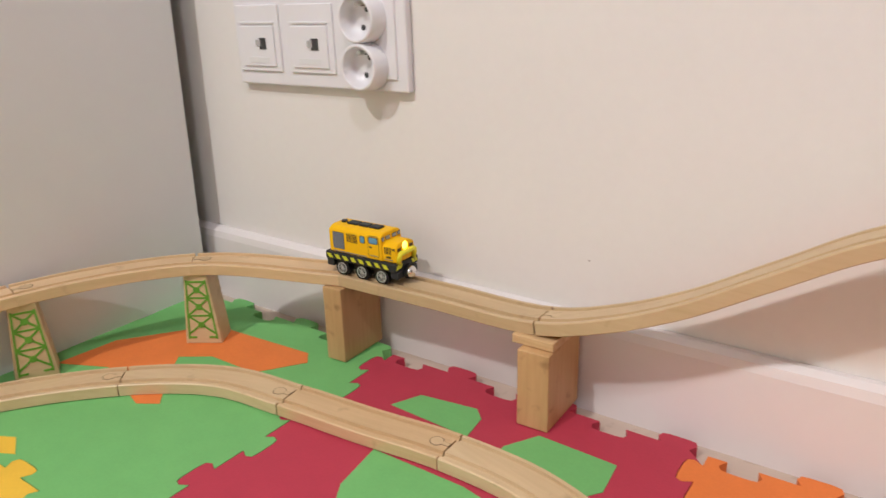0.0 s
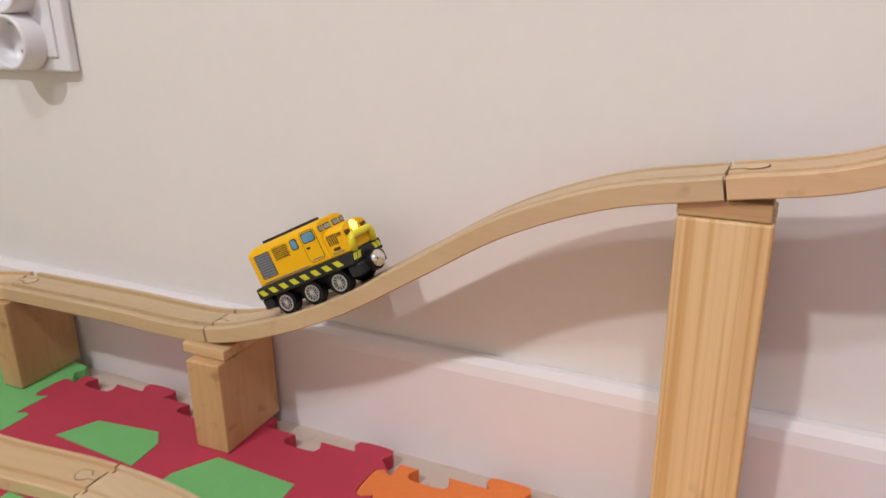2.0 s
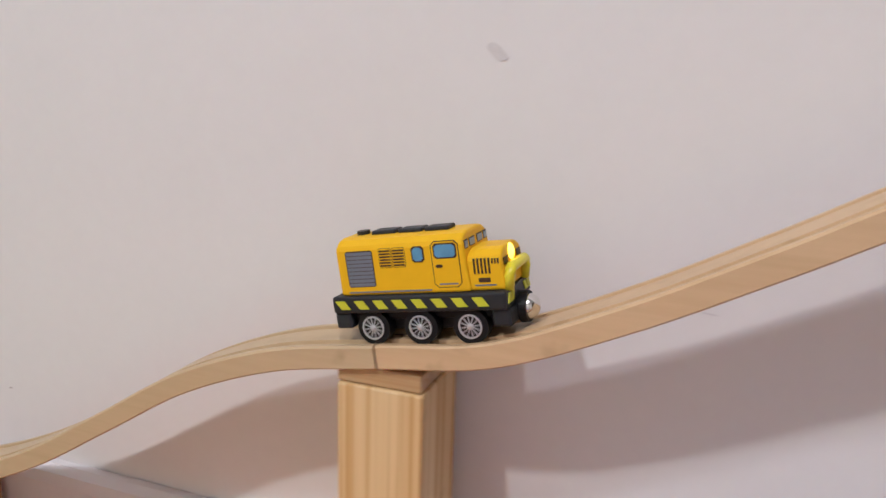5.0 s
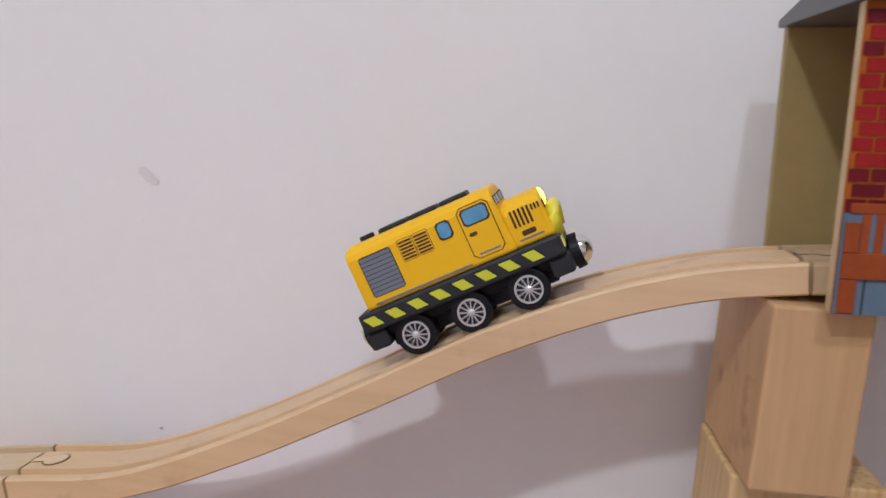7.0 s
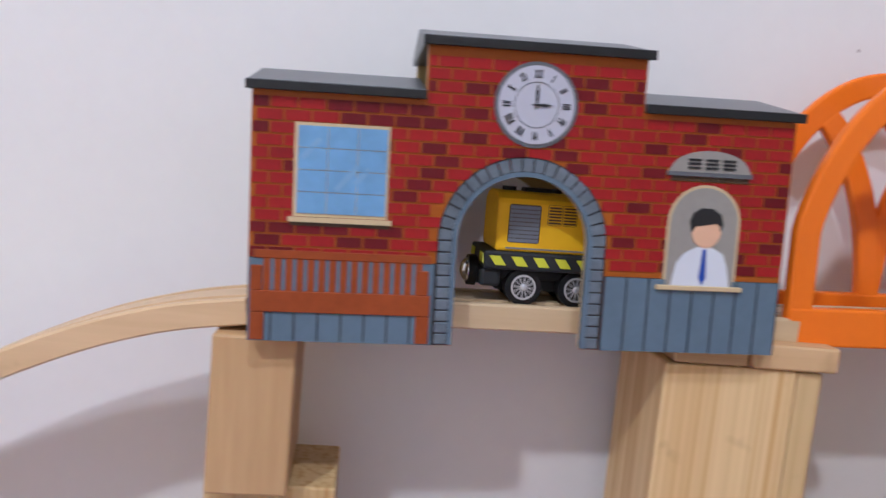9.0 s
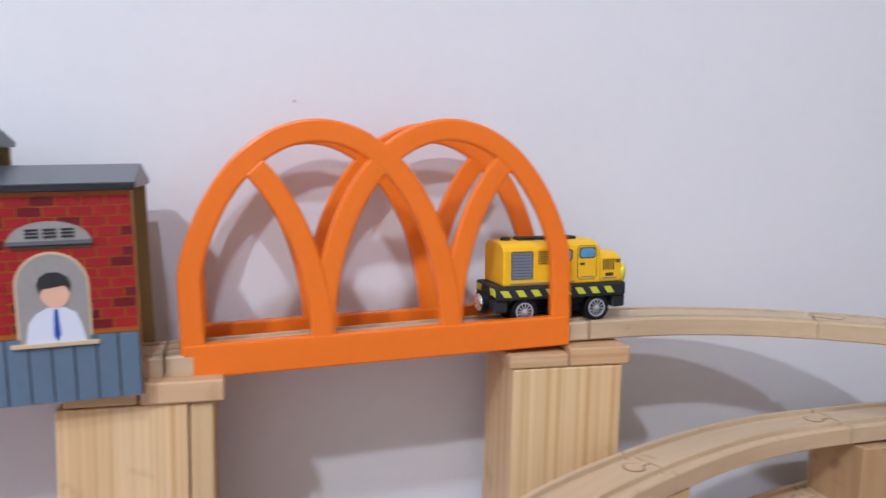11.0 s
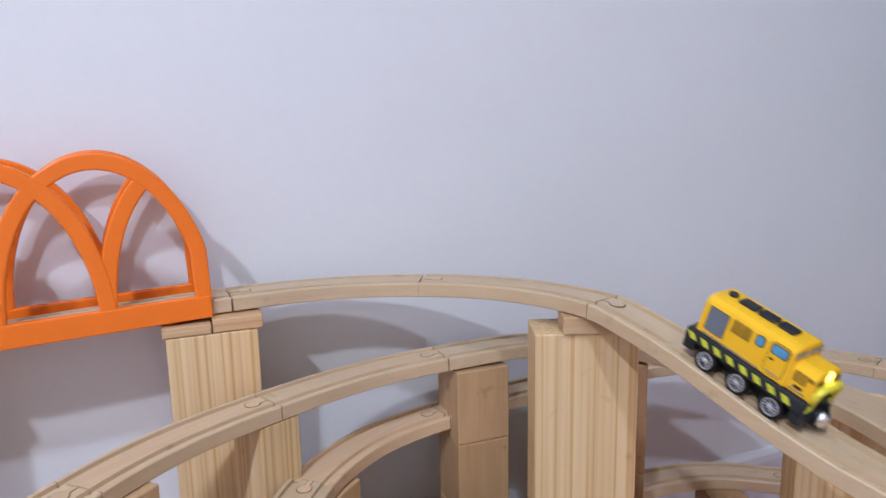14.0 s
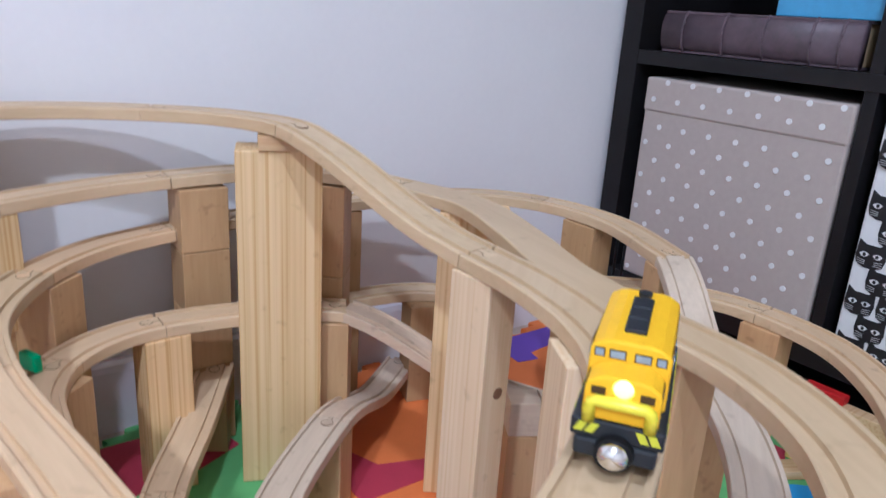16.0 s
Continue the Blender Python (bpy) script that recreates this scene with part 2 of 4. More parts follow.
def ball(r, c, bm=None, seg=20, squash=(1, 1, 1)):
    bm = bm or bmesh.new()
    bmesh.ops.create_uvsphere(bm, u_segments=seg, v_segments=seg // 2, radius=r, matrix=Matrix.LocRotScale(c, None, squash))
    return bm


def slab(outline, y0, y1, bm=None):
    """A plate from an outline in x and z, between y0 and y1."""
    bm = bm or bmesh.new()
    a = [bm.verts.new((x, y0, z)) for x, z in outline]
    b = [bm.verts.new((x, y1, z)) for x, z in outline]
    bm.faces.new(a)
    bm.faces.new(b[::-1])
    for i in range(len(a)):
        j = (i + 1) % len(a)
        bm.faces.new((a[j], a[i], b[i], b[j]))
    bm.normal_update()
    return bm


def sheet(outline, z0, z1, bm=None):
    """A plate from an outline in x and y, between z0 and z1."""
    bm = bm or bmesh.new()
    a = [bm.verts.new((x, y, z0)) for x, y in outline]
    b = [bm.verts.new((x, y, z1)) for x, y in outline]
    bm.faces.new(a[::-1])
    bm.faces.new(b)
    for i in range(len(a)):
        j = (i + 1) % len(a)
        bm.faces.new((a[i], a[j], b[j], b[i]))
    bm.normal_update()
    return bm


def strip(path, width, y0, y1, bm=None):
    """A bent flat bar along points in x and z, between y0 and y1."""
    bm = bm or bmesh.new()
    rows = []
    for i, (x, z) in enumerate(path):
        p, q = path[max(i - 1, 0)], path[min(i + 1, len(path) - 1)]
        dx, dz = q[0] - p[0], q[1] - p[1]
        s = width / 2 / max(1e-9, math.hypot(dx, dz))
        rows.append([bm.verts.new((x + dz * s * k, y, z - dx * s * k)) for k, y in ((1, y0), (-1, y0), (-1, y1), (1, y1))])
    for r, s in zip(rows, rows[1:]):
        for i in range(4):
            bm.faces.new((r[i], r[(i + 1) % 4], s[(i + 1) % 4], s[i]))
    bm.faces.new(rows[0][::-1])
    bm.faces.new(rows[-1])
    return bm


def wire(path, r, seg=8, bm=None):
    """A round bar along points in space."""
    bm = bm or bmesh.new()
    path = [Vector(p) for p in path]
    rings = []
    for i, p in enumerate(path):
        d = (path[min(i + 1, len(path) - 1)] - path[max(i - 1, 0)]).normalized()
        q = d.to_track_quat("Z", "Y")
        rings.append([bm.verts.new(p + q @ Vector((r * math.cos(a), r * math.sin(a), 0))) for a in np.linspace(0, 2 * math.pi, seg, endpoint=False)])
    for a, b in zip(rings, rings[1:]):
        for i in range(seg):
            bm.faces.new((a[i], a[(i + 1) % seg], b[(i + 1) % seg], b[i]))
    bm.faces.new(rings[0][::-1])
    bm.faces.new(rings[-1])
    return bm


def arc(cx, cz, rx, rz, a0, a1, n=24):
    return [(cx + rx * math.cos(radians(a)), cz + rz * math.sin(radians(a))) for a in np.linspace(a0, a1, n)]


# ---- the room ----
X0, X1, Y0, TOP = -1.15, 2.56, -3.2, 2.5
room = dict(kind="structure")
WALL_BACK = solid("wall_back", box(X0 - 0.1, X1 + 0.1, 0, 0.1, -0.012, TOP), WALL, label="unseen white wall added to bounce light behind the track", category="wall", **room)
marks = [(0.385, 0.382, 0.0085, 0.0035, 35, "scuff"), (0.390, 0.241, 0.0012, 0.0010, 0, "speck"), (0.017, 0.132, 0.0013, 0.0010, 0, "speck"),
         (0.50, 0.258, 0.0055, 0.0006, 5, "scratch"), (1.005, 0.53, 0.0010, 0.0012, 0, "speck")]
for x, z, a, b, turn, what in marks:
    bm = bmesh.new()
    bmesh.ops.create_circle(bm, cap_ends=True, segments=14, radius=1.0)
    for v in bm.verts:
        k = 0.8 + 0.35 * noise.noise((v.co.x * 1.7 + x * 90, v.co.y * 1.7, z * 50))
        v.co = Vector((v.co.x * a * k, v.co.y * b * k, 0))
    ob = part(what, bm, SCUFF if what != "speck" else SPECK, WALL_BACK)
    ob.matrix_basis = pose(x, -0.0004, z, 90, turn, 0)
# unseen walls and ceiling, added to close the room and bounce light
solid("wall_left", box(X0 - 0.1, X0, Y0, 0, -0.012, TOP), WALL, label="unseen white wall added to bounce light", category="wall", **room)
solid("wall_right", box(X1, X1 + 0.1, Y0, 0, -0.012, TOP), WALL, label="unseen white wall added to bounce light behind the shelf", category="wall", **room)
solid("wall_front", box(X0 - 0.1, X1 + 0.1, Y0 - 0.1, Y0, -0.012, TOP), WALL, label="unseen white wall added to bounce light", category="wall", **room)
solid("ceiling", box(X0 - 0.1, X1 + 0.1, Y0 - 0.1, 0.1, TOP, TOP + 0.1), CEILING, label="unseen white ceiling added to bounce light", category="ceiling", **room)
solid("floor", box(X0 - 0.1, X1 + 0.1, Y0 - 0.1, 0.1, -0.1, -0.012), FLOOR, label="pale wooden floor under foam mats", category="floor", **room)
skirt = bmesh.new()
prof = [(0.0, -0.012), (0.0, 0.082), (-0.006, 0.082), (-0.012, 0.078), (-0.014, 0.070), (-0.014, -0.012)]
ends = [[skirt.verts.new((x, y, z)) for y, z in prof] for x in (X0, X1)]
for i in range(len(prof)):
    j = (i + 1) % len(prof)
    skirt.faces.new((ends[0][i], ends[0][j], ends[1][j], ends[1][i]))
skirt.faces.new(ends[0]), skirt.faces.new(ends[1][::-1])
solid("baseboard", skirt, SKIRTING, pose(0, -0.0005, 0), "white painted skirting board along the wall", "baseboard", **room)

cab = thing("cabinet", pose(-0.500, -0.034, -0.012, 0, 1.2, 0), "tall white cabinet with a plain side panel", "cabinet")
part("side_panel", box(-0.018, 0, -0.60, 0, 0, 2.0, 0.0008), PANEL, cab)
part("side_panel", box(-0.60, -0.582, -0.60, 0, 0, 2.0, 0.0008), PANEL, cab)
part("top_panel", box(-0.582, -0.018, -0.60, 0, 1.982, 2.0, 0.0008), PANEL, cab)
# shade of the gap behind the cabinet is put into this panel's colour
part("back_panel", box(-0.582, -0.018, -0.006, -0.002, 0.0, 1.982), DARK_GAP, cab, "back panel coloured dark for the shaded gap at the wall")
part("front_panel", box(-0.582, -0.018, -0.598, -0.58, 0.0, 1.982, 0.0008), PANEL, cab)

for x, y in ((LAMP[0], LAMP[1]), (0.75, -1.45)):
    fix = thing("ceiling_lamp", pose(x, y, TOP), "round unseen white ceiling added to bounce light lamp, switched on", "lamp", "ceiling lamps")
    part("base", tube(0.12, (0, 0, -0.03), (0, 0, -0.001), 32), SWITCH, fix)
    part("bulb", ball(0.045, (0.14, 0, -0.05)), BULB, fix, "glowing bulb")


# ---- wall socket plate ----
def socket_plate():
    # frame of three units on the wall, 71 mm apart
    s = thing("wall_socket_plate", pose(-0.289, -0.0008, 0.3125, 0, -0.4, 0), "white plastic wall plate with two network outlets and a double socket", "socket")
    w, h = 0.116, 0.0425
    part("frame", box(-0.126, w, -0.009, 0, -h, 0.058, 0.002), SWITCH, s)
    for k, cx in enumerate((-0.0865, -0.0085)):
        part("outlet_insert", box(cx - 0.0325, cx + 0.0325, -0.0115, -0.0088, -0.0275, 0.0420, 0.0008), SWITCH, s)
        part("outlet_cover", box(cx - 0.0255, cx + 0.0255, -0.0135, -0.0113, -0.022, 0.020, 0.0006), SWITCH, s)
        part("outlet_ledge", box(cx - 0.0260, cx + 0.0260, -0.0132, -0.0113, 0.0225, 0.0245, 0.0004), PANEL, s)
        # solid dark piece stands for the shade inside the port
        part("port", box(cx + 0.003, cx + 0.013, -0.0142, -0.0132, -0.004, 0.008), SOCKET_DARK, s, "dark port opening")
        part("port_shutter", box(cx - 0.002, cx + 0.005, -0.0148, -0.0132, -0.001, 0.006, 0.0004), SILVER, s)
        part("label_field", box(cx - 0.016, cx + 0.016, -0.0139, -0.0133, -0.0185, -0.0125, 0.0002), PANEL, s)
    part("socket_base", box(0.040, 0.104, -0.0112, -0.0088, -0.030, 0.046, 0.0006), SWITCH, s)
    for cz in (-0.0175, 0.0275):
        cup = bmesh.new()
        prof = [(0.0235, 0.0), (0.0225, -0.019), (0.0215, -0.0205), (0.0195, -0.0205), (0.0188, -0.019), (0.0182, -0.004), (0.0, -0.004)]
        rings = []
        for a in np.linspace(0, 2 * math.pi, 36, endpoint=False):
            rings.append([cup.verts.new((0.071 + r * math.cos(a), y - 0.010, cz + r * math.sin(a))) for r, y in prof[:-1]])
        c = cup.verts.new((0.071, -0.014, cz))
        for i in range(36):
            a, b = rings[i], rings[(i + 1) % 36]
            for k in range(len(prof) - 2):
                cup.faces.new((a[k], a[k + 1], b[k + 1], b[k]))
            cup.faces.new((a[-1], c, b[-1]))
        part("socket_cup", cup, SWITCH, s, "", True)
        for dx in (-0.0095, 0.0095):
            # dark disc stands for the shade inside a contact hole
            part("contact_hole", tube(0.0027, (0.071 + dx * 0.3, -0.0146, cz + dx * 0.9), (0.071 + dx * 0.3, -0.0141, cz + dx * 0.9), 14), SOCKET_DARK, s)
        part("earth_pin", tube(0.0024, (0.071, -0.014, cz + 0.0135), (0.071, -0.027, cz + 0.0135), 12), STEEL, s, "steel earth pin")


socket_plate()


# ---- foam floor mat ----
TILE, TOOTH = 0.33, 0.014


def mat_edge(n=6, sign=1):
    """Dovetail teeth along one edge from 0 to 1: offsets across the edge."""
    pts, pitch = [(0.0, 0.0)], 1.0 / n
    for k in range(n):
        c = (k + 0.5) * pitch
        side = sign if k % 2 else -sign
        for u, v in ((-0.22, 0), (-0.30, 0.55), (-0.26, 0.92), (-0.14, 1.0), (0.14, 1.0), (0.26, 0.92), (0.30, 0.55), (0.22, 0)):
            pts.append((c + u * pitch, v * side * TOOTH))
    return pts


def mat_tile(i, j, colour, inlays=()):
    x0, y0 = -0.513 + i * TILE, -0.372 - j * TILE
    g = 0.0004
    e = mat_edge()
    bottom = [(x0 + u * TILE, y0 + v + g) for u, v in e]
    right = [(x0 + TILE - v - g, y0 + u * TILE) for u, v in e]
    top = [(x0 + u * TILE, y0 + TILE + v - g) for u, v in e][::-1]
    left = [(x0 - v + g, y0 + u * TILE) for u, v in e][::-1]
    outline = bottom + right + top + left
    t = thing("foam_mat_tile", pose(0, 0, -0.0115), colour + " foam puzzle mat tile on the floor", "floor mat", "foam puzzle mat")
    bm = sheet(outline, 0.0, 0.0115)
    bmesh.ops.triangulate(bm, faces=[f for f in bm.faces if len(f.verts) > 4])
    part("tile", bm, FOAM[colour], t)
    for c, pts in inlays:
        bm = sheet(pts, 0.002, 0.0121)
        bmesh.ops.triangulate(bm, faces=[f for f in bm.faces if len(f.verts) > 4])
        part("inlay", bm, FOAM[c], t, c + " foam inlay piece")


def blob(x, y, rx, ry, n=10, seed=0):
    rnd = random.Random(seed)
    return [(x + rx * (0.8 + 0.35 * rnd.random()) * math.cos(a), y + ry * (0.8 + 0.35 * rnd.random()) * math.sin(a)) for a in np.linspace(0, 2 * math.pi, n, endpoint=False)]


mat_tile(0, 0, "green", [("orange", [(-0.475, -0.250), (-0.470, -0.185), (-0.405, -0.098), (-0.262, -0.090), (-0.248, -0.105), (-0.280, -0.150), (-0.345, -0.150), (-0.376, -0.170), (-0.352, -0.200), (-0.310, -0.240), (-0.330, -0.252), (-0.420, -0.225)]),
                         ("yellow", [(-0.40, -0.40 + 0.04), (-0.37, -0.345), (-0.345, -0.358), (-0.365, -0.368)])])
mat_tile(1, 0, "red", [("green", [(-0.122, -0.122), (-0.108, -0.093), (-0.050, -0.085), (-0.038, -0.097), (-0.034, -0.127)]),
                       ("green", [(0.000, -0.122), (0.018, -0.092), (0.090, -0.095), (0.094, -0.132), (0.080, -0.150), (0.000, -0.150)]),
                       ("green", [(-0.090, -0.185), (0.00, -0.185), (0.08, -0.2), (0.09, -0.30), (-0.05, -0.32), (-0.070, -0.255), (-0.082, -0.235)])])
mat_tile(2, 0, "orange", [("yellow", [(0.22, -0.12), (0.30, -0.10), (0.38, -0.14), (0.36, -0.22), (0.24, -0.22)])])
mat_tile(3, 0, "blue", [("red", blob(0.65, -0.2, 0.08, 0.08))])
mat_tile(4, 0, "purple", [("yellow", blob(0.98, -0.2, 0.08, 0.08))])
mat_tile(5, 0, "green", [("red", [(1.22, -0.16), (1.22, -0.06), (1.40, -0.06), (1.42, -0.13), (1.33, -0.17)])])
mat_tile(6, 0, "orange", [("red", [(1.49, -0.30), (1.49, -0.18), (1.52, -0.20), (1.54, -0.25), (1.60, -0.27), (1.66, -0.30)])])
mat_tile(7, 0, "orange", [("purple", [(1.81, -0.100), (1.815, -0.060), (2.10, -0.058), (2.11, -0.135), (2.03, -0.130), (1.985, -0.118), (1.975, -0.140), (1.94, -0.136), (1.945, -0.112), (1.90, -0.118), (1.895, -0.140), (1.86, -0.134), (1.862, -0.108)])])
for j in range(1, 4):
    for i in range(0, 8):
        c = ("green", "orange", "red", "blue", "purple", "yellow")[(i * 2 + j * 3 + (i * j) % 2) % 6]
        c = {(0, 1): "yellow", (5, 1): "red", (6, 1): "red", (7, 1): "green"}.get((i, j), c)
        other = {"green": "red", "orange": "yellow", "red": "blue", "blue": "orange", "purple": "green", "yellow": "purple"}[c]
        if (i, j) == (7, 1):
            mat_tile(i, j, c, [("red", blob(2.065, -0.440, 0.032, 0.03, 12, 1)), ("red", blob(2.055, -0.555, 0.032, 0.03, 12, 2)), ("red", blob(1.972, -0.475, 0.030, 0.028, 12, 3)), ("blue", blob(1.925, -0.560, 0.034, 0.032, 12, 4))])
            continue
        mat_tile(i, j, c, [(other, blob(-0.513 + (i + 0.5) * TILE, -0.207 - j * TILE, 0.085, 0.08, 10, i * 7 + j))])


# ---- wooden track ----
W, H = 0.040, 0.012
SECTION = [(-0.0192, 0.0), (-0.020, 0.0008), (-0.020, 0.0110), (-0.0190, 0.0120), (-0.0158, 0.0120), (-0.0154, 0.0090), (-0.0098, 0.0090), (-0.0094, 0.0120),
           (0.0094, 0.0120), (0.0098, 0.0090), (0.0154, 0.0090), (0.0158, 0.0120), (0.0190, 0.0120), (0.020, 0.0110), (0.020, 0.0008), (0.0192, 0.0)]


def spline(points, n=16):
    """A smooth line through points, with the index of each point on it."""
    p = [Vector(q) for q in points]
    p = [p[0] * 2 - p[1]] + p + [p[-1] * 2 - p[-2]]
    out, marks = [], []
    for i in range(1, len(p) - 2):
        a, b, c, d = p[i - 1], p[i], p[i + 1], p[i + 2]
        t0 = 0.0
        t1 = t0 + math.sqrt((b - a).length)
        t2 = t1 + math.sqrt((c - b).length)
        t3 = t2 + math.sqrt((d - c).length)
        marks.append(len(out))
        for k in range(n):
            t = t1 + (t2 - t1) * k / n
            a1 = a * ((t1 - t) / (t1 - t0)) + b * ((t - t0) / (t1 - t0))
            a2 = b * ((t2 - t) / (t2 - t1)) + c * ((t - t1) / (t2 - t1))
            a3 = c * ((t3 - t) / (t3 - t2)) + d * ((t - t2) / (t3 - t2))
            b1 = a1 * ((t2 - t) / (t2 - t0)) + a2 * ((t - t0) / (t2 - t0))
            b2 = a2 * ((t3 - t) / (t3 - t1)) + a3 * ((t - t1) / (t3 - t1))
            out.append(b1 * ((t2 - t) / (t2 - t1)) + b2 * ((t - t1) / (t2 - t1)))
    marks.append(len(out))
    out.append(p[-2])
    return out, marks


def climb(a, b, n=6, rise=(0.11, 0.28, 0.50, 0.72, 0.89)):
    """Points of an S-shaped ramp between a and b, without the first; rise: how high it is at each sixth of its length."""
    a, b = Vector(a), Vector(b)
    out = []
    for k in range(1, n + 1):
        q = a.lerp(b, k / n)
        q.z = a.z + (b.z - a.z) * (*rise, 1.0)[k - 1]
        out.append(tuple(q))
    return out


def track_piece(line, label, mat=None, pegs=True, gap=0.0008, end=True, section=None):
    """line: points on the middle of the running face. One piece of grooved wooden track."""
    line = [Vector(q) for q in line]
    d0, d1 = (line[1] - line[0]).normalized(), (line[-1] - line[-2]).normalized()
    line[0], line[-1] = line[0] + d0 * gap, line[-1] - d1 * gap
    chord = line[-1] - line[0]
    m = pose(*((line[0] + line[-1]) / 2 - Vector((0, 0, H))), 0, 0, math.degrees(math.atan2(chord.y, chord.x)))
    inv = m.inverted()
    t = thing("wooden_track", m, label, "toy track", "wooden railway track")
    section = section or SECTION
    bm, rows, frames = bmesh.new(), [], []
    for i, q in enumerate(line):
        d = (line[min(i + 1, len(line) - 1)] - line[max(i - 1, 0)]).normalized()
        side = d.cross(Vector((0, 0, 1))).normalized()
        up = side.cross(d)
        frames.append((q, d, side, up))
        rows.append([bm.verts.new(inv @ (q + side * u + up * (v - H))) for u, v in section])
    k = len(section)
    for a, b in zip(rows, rows[1:]):
        for i in range(k):
            bm.faces.new((a[i], a[(i + 1) % k], b[(i + 1) % k], b[i]))
    bm.faces.new(rows[0][::-1])
    bm.faces.new(rows[-1])
    bm.normal_update()
    bmesh.ops.triangulate(bm, faces=[f for f in bm.faces if len(f.verts) > 4])
    part("bed", bm, mat or BEECH, t)
    if pegs:
        # round peg of the neighbour, with its neck, in the keyhole at one end
        q, d, side, up = frames[-1] if end else frames[0]
        if not end:
            d = -d
        rot = inv @ Matrix.Translation(q) @ Matrix((side, d, up)).transposed().to_4x4()
        gapm, peg = bmesh.new(), bmesh.new()
        for bm, r, half, z0, z1 in ((gapm, 0.0063, 0.0023, -0.0020, 0.00022), (peg, 0.0056, 0.0019, -0.0030, 0.0004)):
            open_angle = math.asin(half / r)
            pts = [(r * math.sin(a), -0.0125 - r * math.cos(a) * -1) for a in np.linspace(open_angle, 2 * math.pi - open_angle, 26)]
            pts = pts + [(-half, 0.0), (half, 0.0)]
            sheet(pts[::-1], z0, z1, bm)
            bmesh.ops.transform(bm, matrix=rot, verts=bm.verts)
            bmesh.ops.triangulate(bm, faces=[f for f in bm.faces if len(f.verts) > 4])
        part("hole", gapm, PEG_GAP, t, "dark keyhole round the joint peg")
        part("peg", peg, mat or BEECH, t)
    return t


SMOOTH = SECTION[:4] + SECTION[-4:]


def track_run(points, joints, label, mat=None, n=10, mats=None, end=True, smooth=()):
    """Pieces of track along one smooth line; joints: which of the points are joints."""
    line, marks = spline(points, n)
    for k, (a, b) in enumerate(zip(joints, joints[1:])):
        track_piece(line[marks[a]:marks[b] + 1], label, (mats or {}).get(k, mat), end=end, section=SMOOTH if k in smooth else None)
    return line


# main line, from the low level along the wall up to the station, over the bridge and down to the junction
J1, J2, J3, J4 = (-0.224, -0.058, 0.095), (0.0, -0.053, 0.096), (0.351, -0.054, 0.243), (0.688, -0.069, 0.3785)
J45, J5 = (0.930, -0.061, 0.3865), (1.183, -0.052, 0.395)
LOW = [(-0.474, -0.46, 0.095), (-0.474, -0.278, 0.095), (-0.390, -0.125, 0.095), J1]
MAIN = ([J1, (-0.112, -0.0555, 0.0955), J2] + climb(J2, J3, 6, (0.112, 0.290, 0.530, 0.770, 0.925)) + climb(J3, J4, 6, (0.078, 0.262, 0.492, 0.732, 0.910))
        + [J45, J5, (1.275, -0.051, 0.394), (1.352, -0.075, 0.393), (1.413, -0.137, 0.395), (1.446, -0.223, 0.396)]
        + climb((1.446, -0.223, 0.396), (1.492, -0.457, 0.334))
        + [(1.487, -0.525, 0.334), (1.469, -0.597, 0.334), (1.437, -0.650, 0.334), (1.357, -0.708, 0.334), (1.27, -0.743, 0.334), (1.16, -0.748, 0.334)])
MAIN_JOINTS = [0, 2, 8, 14, 15, 16, 18, 20, 26, 32]
plain = "light beech toy train track piece with two grooves"
track_run(LOW, [0, 1, 2, 3], "curved light beech track piece on low piers", end=False)
main_line = track_run(MAIN, MAIN_JOINTS, plain, end=False)

# track lying on the mat
track_run([(-0.500, -0.50, 0.0125), (-0.455, -0.345, 0.0125), (-0.368, -0.239, 0.0125), (-0.285, -0.186, 0.0125), (-0.200, -0.174, 0.0125), (-0.115, -0.168, 0.0125), (-0.028, -0.160, 0.0125),
           (0.055, -0.166, 0.0125), (0.115, -0.192, 0.0125), (0.19, -0.28, 0.0125), (0.20, -0.40, 0.0125)], [0, 2, 4, 6, 8, 10], "light beech track piece lying on the foam mat")

# second level loop behind the junction
L2 = [(0.975, -0.55, 0.322), (0.985, -0.40, 0.322), (1.022, -0.268, 0.322), (1.066, -0.212, 0.322), (1.122, -0.164, 0.322), (1.198, -0.124, 0.322), (1.288, -0.092, 0.322), (1.365, -0.084, 0.323), (1.462, -0.096, 0.326),
      (1.530, -0.155, 0.330), (1.562, -0.245, 0.332), (1.581, -0.335, 0.333), (1.556, -0.434, 0.333), (1.525, -0.520, 0.333), (1.513, -0.600, 0.333), (1.505, -0.68, 0.333), (1.470, -0.75, 0.333), (1.40, -0.81, 0.333)]
track_run(L2, [0, 3, 5, 7, 10, 14, 17], plain, smooth=(4,))
# third level ring along the wall, down the pale ramp to the low right piece
R3 = [(1.215, -0.62, 0.256), (1.192, -0.48, 0.258), (1.170, -0.33, 0.258), (1.178, -0.235, 0.258), (1.224, -0.150, 0.259), (1.290, -0.096, 0.260), (1.367, -0.074, 0.262), (1.50, -0.066, 0.268), (1.64, -0.078, 0.272), (1.757, -0.120, 0.275),
      (1.818, -0.195, 0.276), (1.832, -0.300, 0.276), (1.788, -0.425, 0.275)]
track_run(R3, [0, 2, 4, 6, 8, 10, 12], plain)
track_run([(1.788, -0.425, 0.275)] + climb((1.788, -0.425, 0.275), (1.700, -0.552, 0.208)) + [(1.640, -0.620, 0.206), (1.575, -0.672, 0.206), (1.49, -0.71, 0.206)], [0, 6, 9], "pale weathered sloping track piece", PALE)
